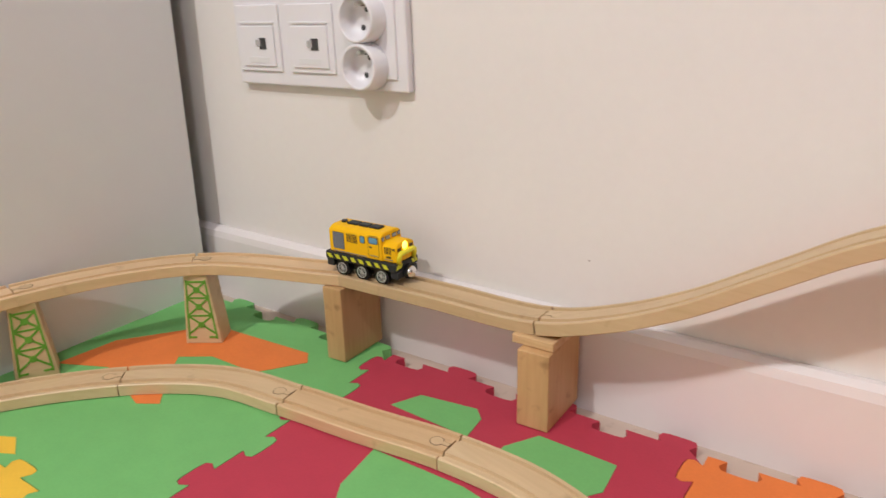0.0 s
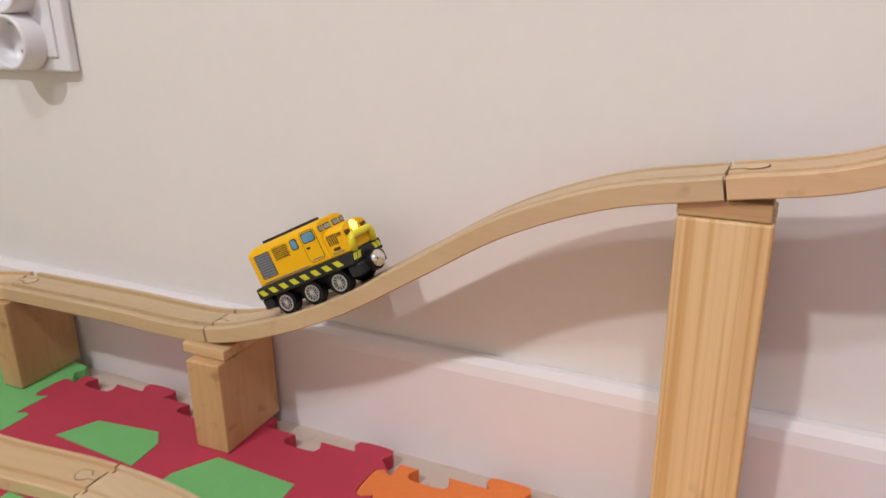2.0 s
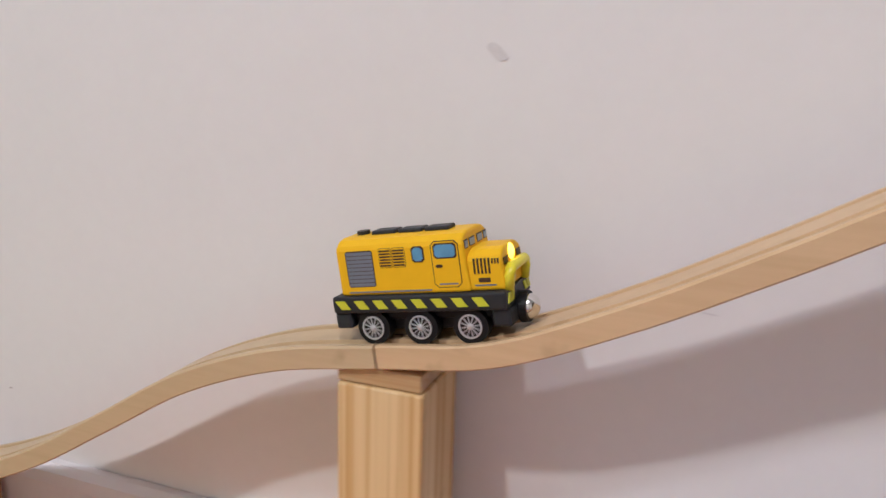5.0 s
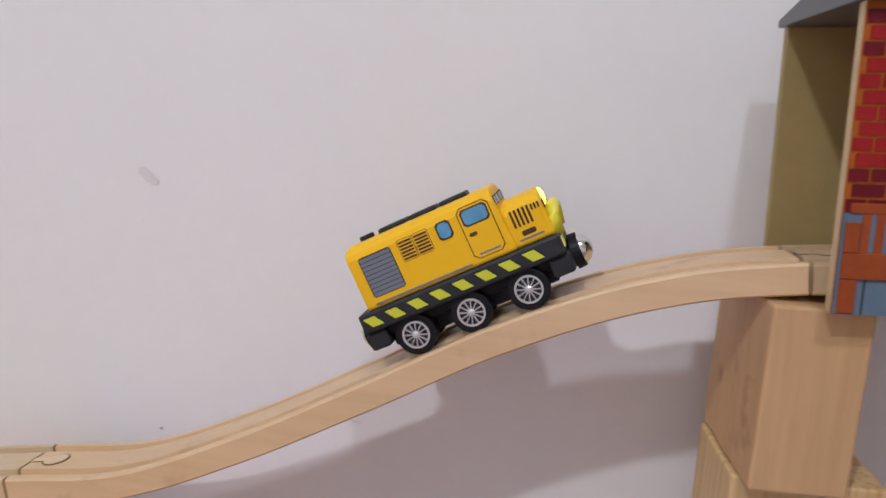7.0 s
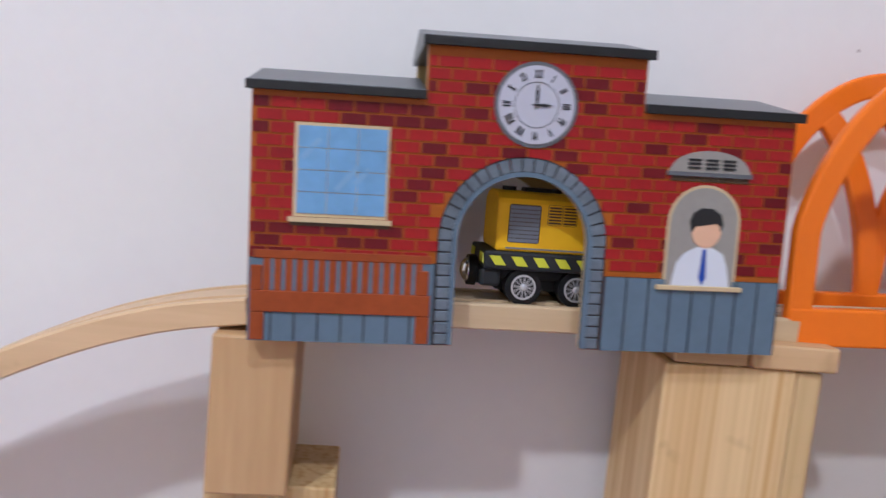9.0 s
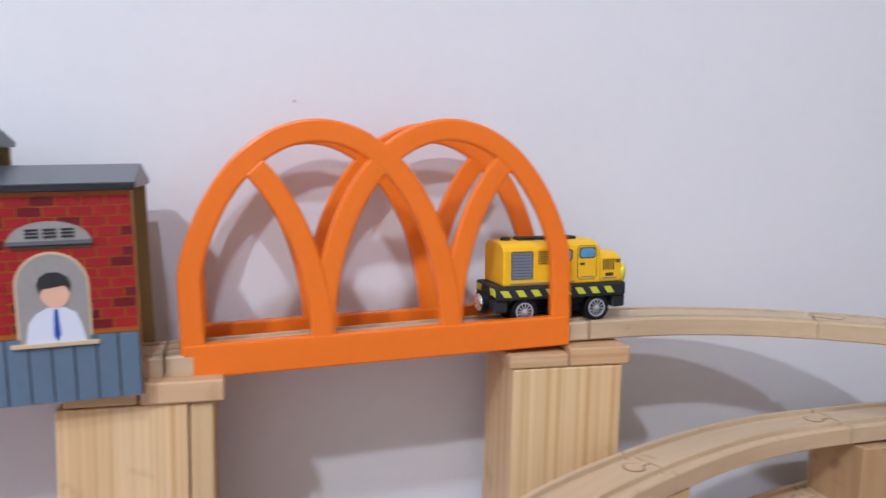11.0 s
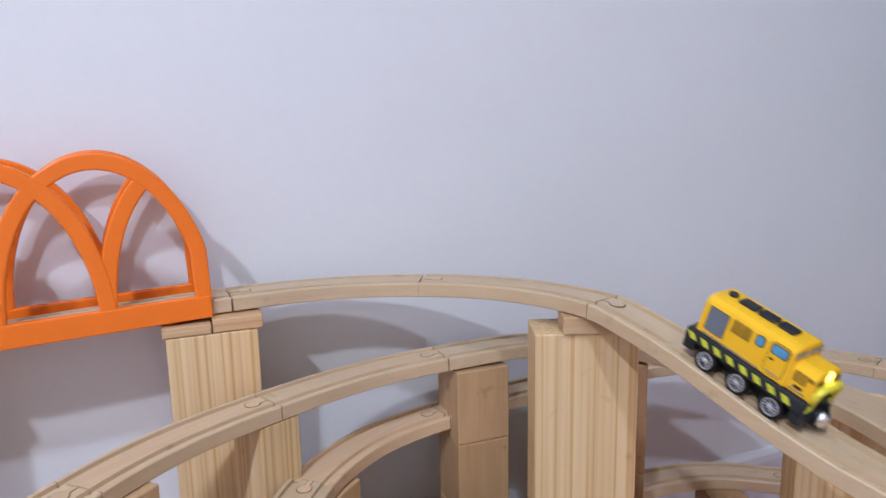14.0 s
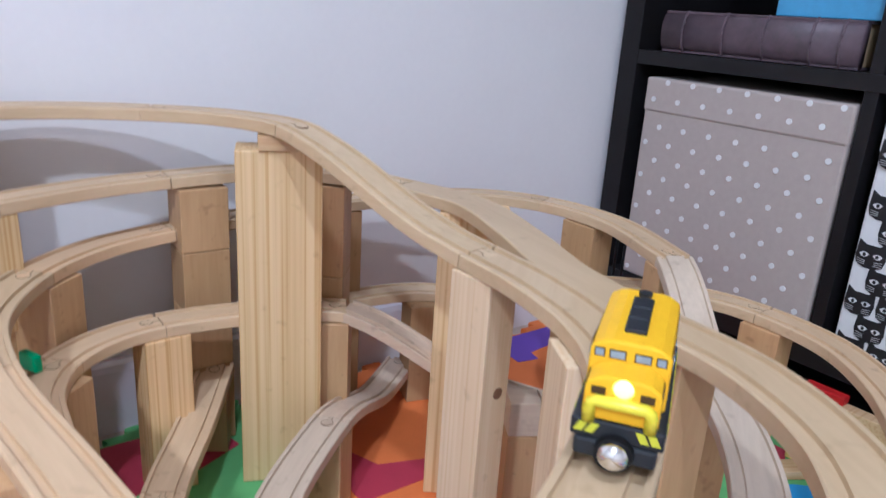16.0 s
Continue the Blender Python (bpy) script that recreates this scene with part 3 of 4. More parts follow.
# outer right curve
track_run([(1.77, -0.275, 0.20), (1.850, -0.338, 0.202), (1.897, -0.410, 0.204), (1.910, -0.470, 0.204), (1.896, -0.56, 0.204), (1.842, -0.635, 0.204), (1.76, -0.70, 0.204)], [0, 3, 6], plain)
# fourth level ring inside, and the ramp down from it
R4 = [(1.200, -0.33, 0.192), (1.207, -0.255, 0.192), (1.232, -0.205, 0.192), (1.276, -0.172, 0.192), (1.330, -0.160, 0.192), (1.412, -0.170, 0.192), (1.468, -0.182, 0.191), (1.518, -0.208, 0.189)]
track_run(R4, [0, 2, 4, 7], plain)
track_run([(1.518, -0.208, 0.189)] + climb((1.518, -0.208, 0.189), (1.625, -0.345, 0.128)) + [(1.66, -0.42, 0.126), (1.67, -0.50, 0.126)], [0, 6, 8], "pale weathered sloping track piece", PALE)
track_run([(1.50, -0.115, 0.15), (1.58, -0.10, 0.15), (1.67, -0.115, 0.15), (1.74, -0.165, 0.15)], [0, 3], plain)


# ---- wooden building blocks ----
def block(x, y, z0, z1, sx, sy, yaw=0.0, mat=None, label="", tilt=0.0, bevel=0.0012):
    return solid("wooden_block", box(-sx / 2, sx / 2, -sy / 2, sy / 2, 0, z1 - z0, bevel), mat or BEECH_UP, pose(x, y, z0, 0, tilt, yaw), label or "upright beech building block under the track", "building block", "wooden building blocks")


def plank(x, y, z, sx, sy, sz, yaw=0.0, mat=None, tilt=0.0):
    return solid("wooden_plank", box(-sx / 2, sx / 2, -sy / 2, sy / 2, 0, sz, 0.0012), mat or PINE_FLAT, pose(x, y, z, 0, tilt, yaw), "small flat pine plank laid on top of a block", "building block", "wooden building blocks")


block(-0.226, -0.053, 0.0005, 0.0825, 0.024, 0.064, 2)
block(0.006, -0.053, 0.0005, 0.0745, 0.030, 0.066, 2)
plank(0.002, -0.056, 0.0748, 0.040, 0.044, 0.0085)
block(0.353, -0.047, 0.0005, 0.2205, 0.046, 0.050, 0, PINE_UP, "tall pine building block under the track joint")
plank(0.352, -0.0475, 0.2208, 0.045, 0.046, 0.0095)
# supports of the station and of the bridge
block(0.692, -0.062, 0.2912, 0.3635, 0.036, 0.066, 2, BEECH_UP, "upright beech block with small knots under the station")
block(0.702, -0.056, 0.1462, 0.2905, 0.060, 0.052, 1, PINE_UP, "wide pine block at the foot of a pillar")
block(0.702, -0.056, 0.0005, 0.1455, 0.060, 0.052, 0, PINE_UP, "wide pine block at the foot of a pillar")
block(0.911, -0.058, 0.0005, 0.3635, 0.064, 0.062, 0, PINE_UP, "tall pine building block under the station")
block(0.9500, -0.058, 0.0005, 0.3630, 0.0125, 0.060, 0, PINE_UP, "thin tall pine board beside a block")
plank(0.9005, -0.058, 0.3640, 0.036, 0.062, 0.0072)
plank(0.9405, -0.058, 0.3640, 0.042, 0.066, 0.0120)
block(1.166, -0.056, 0.0005, 0.3695, 0.072, 0.056, -2, PINE_UP, "tall pine building block under the bridge end")
plank(1.1465, -0.056, 0.3700, 0.038, 0.056, 0.0082, -2)
plank(1.1865, -0.056, 0.3700, 0.040, 0.058, 0.0115, -2)
# stacks under the loops
for z0, z1 in ((0.0005, 0.099), (0.0995, 0.169), (0.1695, 0.239), (0.2395, 0.3095)):
    block(1.398, -0.085, z0, z1, 0.052, 0.050, -2, BEECH_UP, "beech block in a stack under the track")
block(1.4435, -0.1975, 0.0005, 0.3685, 0.083, 0.046, -23, PINE_UP, "tall broad pine block under the high curve")
plank(1.440, -0.211, 0.3690, 0.044, 0.026, 0.0145, -23)
knotty = block(1.487, -0.472, 0.0005, 0.3210, 0.030, 0.042, 6, PINE_PALE, "tall pale pine block with a dark knot under the junction")
part("knot", tube(0.0050, (0.0035, -0.0190, 0.226), (0.0035, -0.02125, 0.226), 14), KNOT, knotty, "dark brown knot in the wood")
block(1.455, -0.606, 0.0005, 0.3210, 0.034, 0.040, -28, PINE_PALE, "tall pale pine block under the junction")
block(1.514, -0.626, 0.0005, 0.3200, 0.036, 0.042, -5)
block(1.597, -0.322, 0.0005, 0.3200, 0.070, 0.045, -37, PINE_UP, "pine block under the loop track")
for z0, z1 in ((0.0005, 0.105), (0.1055, 0.210), (0.2105, 0.3155)):
    block(1.524, -0.150, z0, z1, 0.044, 0.046, -40, BEECH_UP, "beech block in a stack under the track")
block(1.580, -0.068, 0.0005, 0.2575, 0.046, 0.044, 3)
block(1.830, -0.264, 0.0005, 0.2630, 0.040, 0.050, 4, BEECH_UP, "beech block under the far curve")
block(1.786, -0.422, 0.0005, 0.2625, 0.038, 0.036, -25)
block(1.905, -0.480, 0.0005, 0.1915, 0.040, 0.046, 5, BEECH_UP, "beech block under the outer curve")
block(1.236, -0.138, 0.0005, 0.2460, 0.044, 0.044, 42)
block(1.200, -0.118, 0.0005, 0.1980, 0.040, 0.040, 20)
block(1.196, -0.124, 0.1985, 0.3095, 0.036, 0.040, 24, PINE_UP, "pine block under the loop track")
block(1.078, -0.204, 0.0005, 0.3095, 0.052, 0.046, 40)
block(1.010, -0.300, 0.0005, 0.3095, 0.046, 0.046, 65)
block(1.330, -0.163, 0.0005, 0.1795, 0.046, 0.040, 5, PINE_UP, "pine block under the inner ring")
block(1.225, -0.225, 0.0005, 0.1795, 0.040, 0.040, 40)
block(1.505, -0.205, 0.0005, 0.1765, 0.034, 0.040, -35)
block(1.180, -0.44, 0.0005, 0.2455, 0.040, 0.046, 0)
block(1.670, -0.135, 0.0005, 0.1375, 0.040, 0.040, -15)
block(1.690, -0.552, 0.0005, 0.1945, 0.036, 0.040, -35)
track_run([(1.235, -0.42, 0.08), (1.292, -0.283, 0.08), (1.350, -0.195, 0.09), (1.405, -0.105, 0.10)], [0, 1, 3], "straight beech track piece near the floor")
track_run([(1.31, -0.44, 0.11), (1.375, -0.363, 0.11), (1.457, -0.290, 0.11)] + climb((1.457, -0.290, 0.11), (1.600, -0.160, 0.05)) + [(1.66, -0.11, 0.046)], [0, 2, 9], "pale worn track piece sloping to the floor", PALE)
block(1.452, -0.296, 0.0005, 0.0975, 0.036, 0.036, 42)
block(1.365, -0.372, 0.0005, 0.0975, 0.036, 0.036, 48)
block(1.285, -0.29, 0.0005, 0.0675, 0.036, 0.036, 60)
block(1.395, -0.122, 0.0005, 0.001 + 0.0860, 0.022, 0.030, 60)
for k in range(2):
    block(1.606 + 0.0285 * k, -0.408 - 0.0165 * k, 0.1135, 0.150, 0.0315, 0.030, -30, PALE, "small pale block in a low row")
    block(1.606 + 0.0285 * k, -0.408 - 0.0165 * k, 0.0005, 0.113, 0.0315, 0.030, -30)


# ---- printed piers ----
def pier(m):
    p = thing("bridge_pier", m, "small beech pier with green printed lattice", "toy pier", "printed toy piers")
    h, a, b = 0.0825, 0.0205, 0.0125
    bm = slab([(-a, 0), (a, 0), (b, h), (-b, h)], -0.016, 0.016)
    part("body", bm, BEECH, p, "", False, 0.0012)
    lat = bmesh.new()
    y0, y1 = -0.0165, -0.0158

    def at(u, z):
        return (u * (a + (b - a) * z / h) * 0.78, z)
    lines = [[at(-1, 0.006), at(-1, 0.076)], [at(1, 0.006), at(1, 0.076)]]
    zs = (0.012, 0.034, 0.055, 0.074)
    for z in zs[1:]:
        lines.append([at(-1, z), at(1, z)])
    for z, w in zip(zs, zs[1:]):
        lines += [[at(-1, z), at(1, w)], [at(1, z), at(-1, w)]]
    lines += [[at(-1, 0.008), at(-0.45, 0.008)], [at(0.45, 0.008), at(1, 0.008)]]
    for k, q in enumerate(lines):
        strip(q, 0.0021, y0 - 0.00002 * k, y1, lat)
    for z, w in zip(zs, zs[1:]):
        tube(0.0036, (0, y0 - 0.0005, (z + w) / 2), (0, y1, (z + w) / 2), 14, None, lat)
    part("printed_lattice", lat, LATTICE, p)


pier(pose(-0.386, -0.122, 0.0005, 0, 0, 33))
pier(pose(-0.472, -0.272, 0.0005, 0, 0, 62))


# ---- station ----
def station():
    s = thing("toy_station", pose(0.687, -0.1035, 0.364, 0, -2.2, 1.2), "wooden toy railway station printed with red bricks, clock and arch", "toy station")
    XL, L, D = 0.0040, 0.2360, 0.076
    hole = [(0.1470, 0.0)] + [(0.1185 + 0.0285 * math.cos(radians(a)), 0.0455 + 0.0285 * math.sin(radians(a))) for a in np.linspace(0, 180, 19)] + [(0.0900, 0.0)]
    face = [(XL, 0), (XL, 0.1035), (0.0742, 0.1035), (0.0742, 0.1255), (0.1672, 0.1255), (0.1672, 0.1035), (L, 0.1035), (L, 0)]
    outline = face + hole

    def board(y0, y1, mat, name, label=""):
        bm = slab(outline, y0, y1)
        bmesh.ops.triangulate(bm, faces=[f for f in bm.faces if len(f.verts) > 4])
        return part(name, bm, mat, s, label)
    front = board(0.0, 0.0045, CREAM, "front_board")
    back = board(D - 0.0045, D, OLIVE, "back_board", "plain plywood back board")
    bm = slab(outline, -0.0004, 0.0)
    bmesh.ops.triangulate(bm, faces=[f for f in bm.faces if len(f.verts) > 4])
    part("mortar_print", bm, MORTAR, front)
    # gabled roofs
    for x0, x1, z in ((XL - 0.002, 0.0742, 0.1037), (0.0722, 0.1692, 0.1257), (0.1672, L + 0.002, 0.1037)):
        if z < 0.12:
            x0, x1 = (x0, 0.0740) if x0 < 0.05 else (0.1674, x1)
        prof = [(-0.003, 0.0), (-0.003, 0.0032), (D / 2, 0.0120), (D + 0.003, 0.0032), (D + 0.003, 0.0)]
        bm = bmesh.new()
        a, b = ([bm.verts.new((x, y, z + h)) for y, h in prof] for x in (x0, x1))
        bm.faces.new(a), bm.faces.new(b[::-1])
        for i in range(5):
            bm.faces.new((a[i], a[(i + 1) % 5], b[(i + 1) % 5], b[i]))
        roof = part("roof", bm, SLATE, s, "dark grey painted gabled roof", False, 0.0006)
        part("eave_edge", box(x0 - 0.0003, x1 + 0.0003, -0.0042, -0.0031, z - 0.0006, z + 0.0034, 0.0004), ROOF_EDGE, roof)
    # hidden strip added behind the track to stop light leaking down the wall
    part("base_board", box(XL + 0.001, L - 0.001, 0.0645, D - 0.0047, 0.0004, 0.0014), OLIVE, s)
    # stone ring round the arch
    y0, y1 = -0.0013, -0.0004
    cx, cz = 0.1185, 0.0455
    part("stone_joint_print", strip([(cx - 0.0333, 0.0003)] + [(cx + 0.0333 * math.cos(radians(a)), cz + 0.0333 * math.sin(radians(a))) for a in np.linspace(180, 0, 31)] + [(cx + 0.0333, 0.0003)], 0.0068, -0.0009, -0.0003), INK, front)
    for x in (cx - 0.0333, cx + 0.0333):
        for k in range(9):
            part("stone", box(x - 0.0027, x + 0.0027, y0, y1, 0.0007 + k * 0.0050, 0.0051 + k * 0.0050, 0.0003, None, 1), STONE, front)
    for k in range(21):
        a0, a1 = 180 * k / 21 + 0.7, 180 * (k + 1) / 21 - 0.7
        pts = arc(cx, cz, 0.0361, 0.0361, a0, a1, 3) + arc(cx, cz, 0.0306, 0.0306, a1, a0, 3)
        part("stone", slab(pts, y0, y1), STONE, front)
    part("arch_lining", strip([(cx - 0.0294, 0.0006)] + [(cx + 0.0294 * math.cos(radians(a)), cz + 0.0294 * math.sin(radians(a))) for a in np.linspace(180, 0, 25)] + [(cx + 0.0294, 0.0006)], 0.0020, -0.0016, 0.002), WAINSCOT, front)
    # clock
    kx, kz = 0.1202, 0.1038
    clock = part("clock", tube(0.0178, (kx, -0.0014, kz), (kx, -0.0004, kz), 40), SLATE, front, "round station clock with grey rim")
    part("dial", tube(0.0162, (kx, -0.0018, kz), (kx, -0.0005, kz), 40), DIAL, clock)
    part("inner_ring", strip(arc(kx, kz, 0.0094, 0.0094, 0, 360, 41), 0.0003, -0.0020, -0.0017), SLATE, clock)
    # upright roman strokes round the dial, thick and thin by hour
    strokes = ("XII", "I", "II", "III", "IV", "V", "VI", "VII", "VIII", "IX", "X", "XI")
    for k, text in enumerate(strokes):
        a = radians(30 * k)
        out, along = Vector((math.sin(a), math.cos(a))), Vector((math.cos(a), -math.sin(a)))
        c = Vector((kx, kz)) + out * 0.0127
        widths = {"I": 0.0009, "V": 0.0017, "X": 0.0018}
        u = -sum(widths[ch] for ch in text) / 2
        for ch in text:
            mid = u + widths[ch] / 2
            u += widths[ch]
            legs = {"I": ((0, 0),), "V": ((-0.0005, 0.0), (0.0005, 0.0)), "X": ((-0.0005, 0.0005), (0.0005, -0.0005))}[ch]
            for n_leg, (top, low) in enumerate(legs):
                p, q = c + along * (mid + top) + out * 0.0017, c + along * (mid + low) - out * 0.0017
                part("numeral_stroke", strip([tuple(p), tuple(q)], 0.00048, -0.0021 - 0.00002 * n_leg, -0.0017), INK, clock)
    part("clock_pointer", slab([(kx - 0.0003, kz - 0.0018), (kx - 0.0007, kz + 0.0055), (kx, kz + 0.0088), (kx + 0.0007, kz + 0.0055), (kx + 0.0003, kz - 0.0018)], -0.0023, -0.0017), INK, clock)
    part("clock_pointer", slab([(kx - 0.0018, kz - 0.0003), (kx + 0.0040, kz - 0.0007), (kx + 0.0066, kz), (kx + 0.0040, kz + 0.0007), (kx - 0.0018, kz + 0.0003)], -0.00235, -0.0017), INK, clock)
    # printed window with sill
    win = part("window", box(0.0215, 0.0603, -0.0013, -0.0004, 0.0528, 0.0912), CREAM, front, "printed blue window with a cream frame")
    for i in range(3):
        for k in range(4):
            part("pane", box(0.0230 + i * 0.0122, 0.0349 + i * 0.0122, -0.0017, -0.0012, 0.0542 + k * 0.0090, 0.0629 + k * 0.0090), SKY_PRINT, win)
    for i, (x, z, n_len) in enumerate(((0.0318, 0.0850, 0.013), (0.0475, 0.0745, 0.016), (0.0520, 0.0735, 0.010))):
        part("printed_glint", strip([(x - n_len * 0.55, z - n_len * 0.65), (x, z)], 0.0022, -0.00182 - 0.00002 * i, -0.0014), GLINT, win)
    part("sill", box(0.0198, 0.0622, -0.0026, -0.0004, 0.0506, 0.0526), CREAM, win)
    part("sill_shade_print", box(0.0205, 0.0615, -0.0012, -0.0004, 0.0490, 0.0505), LINE, win)
    # blue boarding
    part("board_gap_print", box(0.1555, L - 0.0002, -0.0010, -0.0003, 0.0, 0.0328), ROOF_EDGE, front)
    part("board_gap_print", box(XL + 0.0002, 0.0838, -0.00075, -0.0003, 0.0, 0.0352), ROOF_EDGE, front)
    for k in range(8):
        part("wainscot_board", box(0.1560 + k * 0.0100, 0.1652 + k * 0.0100, -0.0013, -0.0004, 0.0, 0.0326), WAINSCOT, front)
    for k in range(8):
        part("wainscot_board", box(XL + 0.0003 + k * 0.0097, XL + 0.0093 + k * 0.0097, -0.0009, -0.0004, 0.0, 0.0350), WAINSCOT, front)
    # bench
    part("bench_shade", box(0.0062, 0.0795, -0.0012, -0.0008, 0.0216, 0.0350), WAINSCOT, front)
    bench = part("bench", box(0.0052, 0.0800, -0.0020, -0.0009, 0.0125, 0.0215, 0.0003, None, 1), BENCH, front, "printed reddish brown bench")
    part("backrest_rail", box(0.0062, 0.0795, -0.0019, -0.0009, 0.0350, 0.0385, 0.0003, None, 1), BENCH, bench)
    for k in range(15):
        part("back_slat", box(0.0104 + k * 0.0045, 0.0132 + k * 0.0045, -0.0016, -0.0009, 0.0215, 0.0352), BENCH, bench)
    for x in (0.0052, 0.0742):
        part("bench_leg", box(x, x + 0.0058, -0.0018, -0.0009, 0.0005, 0.0124, 0.0003, None, 1), BENCH, bench)
        part("armrest", box(x, x + 0.0048, -0.0021, -0.0009, 0.0216, 0.0320, 0.0003, None, 1), BENCH, bench)
    # ticket window with a plain printed figure
    tw = part("ticket_window", slab([(0.1815, 0.030)] + [(0.1815 + 0.0165 - 0.0165 * math.cos(radians(a)), 0.0580 + 0.0165 * math.sin(radians(a))) for a in np.linspace(0, 180, 17)] + [(0.2145, 0.030)], -0.0012, -0.0004), CREAM, front, "printed arched ticket window with a plain figure")
    part("opening", slab([(0.1827, 0.030)] + [(0.1980 - 0.0153 * math.cos(radians(a)), 0.0580 + 0.0153 * math.sin(radians(a))) for a in np.linspace(0, 180, 17)] + [(0.2133, 0.030)], -0.0015, -0.0011), BRASSY, tw)
    part("figure_body", slab([(0.1850, 0.0302), (0.1868, 0.0400), (0.1900, 0.0445), (0.1955, 0.0475), (0.2025, 0.0475), (0.2078, 0.0445), (0.2100, 0.0390), (0.2118, 0.0302)], -0.0018, -0.0014), SHIRT, tw)
    part("figure_head", slab(arc(0.1992, 0.0545, 0.0066, 0.0074, 0, 342, 20), -0.0020, -0.0014), SKIN, tw)
    part("figure_hair", slab([(0.1926, 0.0540), (0.1914, 0.0585), (0.1926, 0.0622), (0.1962, 0.0645), (0.2012, 0.0644), (0.2050, 0.0620), (0.2064, 0.0580), (0.2056, 0.0545), (0.2046, 0.0572), (0.2030, 0.0580), (0.1985, 0.0572), (0.1940, 0.0566)], -0.0022, -0.0014), INK, tw)
    part("figure_tie", slab([(0.1983, 0.0465), (0.1998, 0.0465), (0.2006, 0.034), (0.1990, 0.0305), (0.1974, 0.034)], -0.0020, -0.0014), TIE, tw)
    part("counter", box(0.1785, 0.2175, -0.0030, -0.0004, 0.0282, 0.0303, 0.0003, None, 1), CREAM, tw)
    sign = part("sign", slab([(0.1800, 0.0797)] + arc(0.1985, 0.0797, 0.0180, 0.0095, 172, 8, 14) + [(0.2170, 0.0797)], -0.0016, -0.0004), BRASSY, front, "arched grey sign above the ticket window")
    part("sign_edge", box(0.1795, 0.2175, -0.0022, -0.0004, 0.0780, 0.0798), SLATE, sign)
    part("sign_shade_print", box(0.1815, 0.2165, -0.0012, -0.0004, 0.0758, 0.0779), LINE, sign)
    for k in range(3):
        x = 0.1882 + k * 0.0078
        for z in (0.0812, 0.0829, 0.0846):
            part("sign_bar", box(x, x + 0.0058, -0.0020, -0.0015, z, z + 0.0010), INK, sign)
    # printed bricks, one by one
    cache = {}
    for r in range(18):
        z0 = 0.0355 + r * 0.0051
        z1 = z0 + 0.0042
        x = 0.0006 - (0.0056 if r % 2 else 0.0)
        while x < L:
            a, b = max(x, XL + 0.0006), min(x + 0.0103, L - 0.0006)
            x += 0.0112
            if z1 > 0.1035:
                a, b = max(a, 0.0750), min(b, 0.1664)
            if b - a < 0.0015 or z1 > 0.1250:
                continue
            near = [(u, w) for u in (a, b) for w in (z0, z1)]
            if any(math.hypot(u - 0.1185, w - 0.0455) < 0.0315 or (abs(u - 0.1185) < 0.0315 and w < 0.0455) for u, w in near):
                continue
            if all(math.hypot(u - 0.1202, w - 0.1038) < 0.0165 for u, w in near) or all(0.0215 < u < 0.0603 and 0.053 < w < 0.0912 for u, w in near):
                continue
            if all(0.1815 < u < 0.2145 and w < 0.067 for u, w in near) or (b < 0.0835 and z1 < 0.0389):
                continue
            key = round(b - a, 4)
            if key not in cache:
                cache[key] = finish(box(0, b - a, -0.0009, -0.0003, 0, z1 - z0), "brick", BRICK)
            ob = part("brick", cache[key], None, front)
            ob.matrix_basis = pose(a, 0, z0)


station()


# ---- orange arched bridge ----
def bridge():
    m = pose(0.9405, -0.0805, 0.3735, 0, -2.2, 0.4)
    b = thing("toy_bridge", m, "orange plastic toy bridge with interlaced arches", "toy bridge")
    L, d, hgt = 0.2270, 0.0757, 0.1265
    for y in (0.0, 0.0515):
        side = part("side_frame", box(0.0, L, y, y + 0.0075, 0.0, 0.0185, 0.0012), ORANGE, b, "", False)
        for k in range(4):
            # one arch, cut where it leaves the outer outline
            path = []
            for a in np.linspace(0, 180, 61):
                x, z = k * d + d * math.cos(radians(a)), 0.006 + hgt * math.sin(radians(a)) ** 0.93
                lim = 0.0
                for c in (d, 2 * d):
                    if abs(x - c) < d:
                        lim = max(lim, 0.006 + hgt * math.sqrt(1 - ((x - c) / d) ** 2) ** 0.93)
                if -0.0001 <= x <= L + 0.0001 and (k in (1, 2) or z <= lim - 0.004):
                    path.append((x, z))
            if k in (1, 2):
                path = [(min(max(x, 0.0055), L - 0.0055), z) for x, z in path]
            if len(path) > 2:
                part("arch", strip(path, 0.0128, y + 0.0003 * (k + 1), y + 0.0075 - 0.0003 * (k + 1)), ORANGE, side, "", False, 0.0016)
    part("deck", box(0.002, L - 0.002, 0.0076, 0.0514, 0.0, 0.0028), ORANGE, b)


bridge()


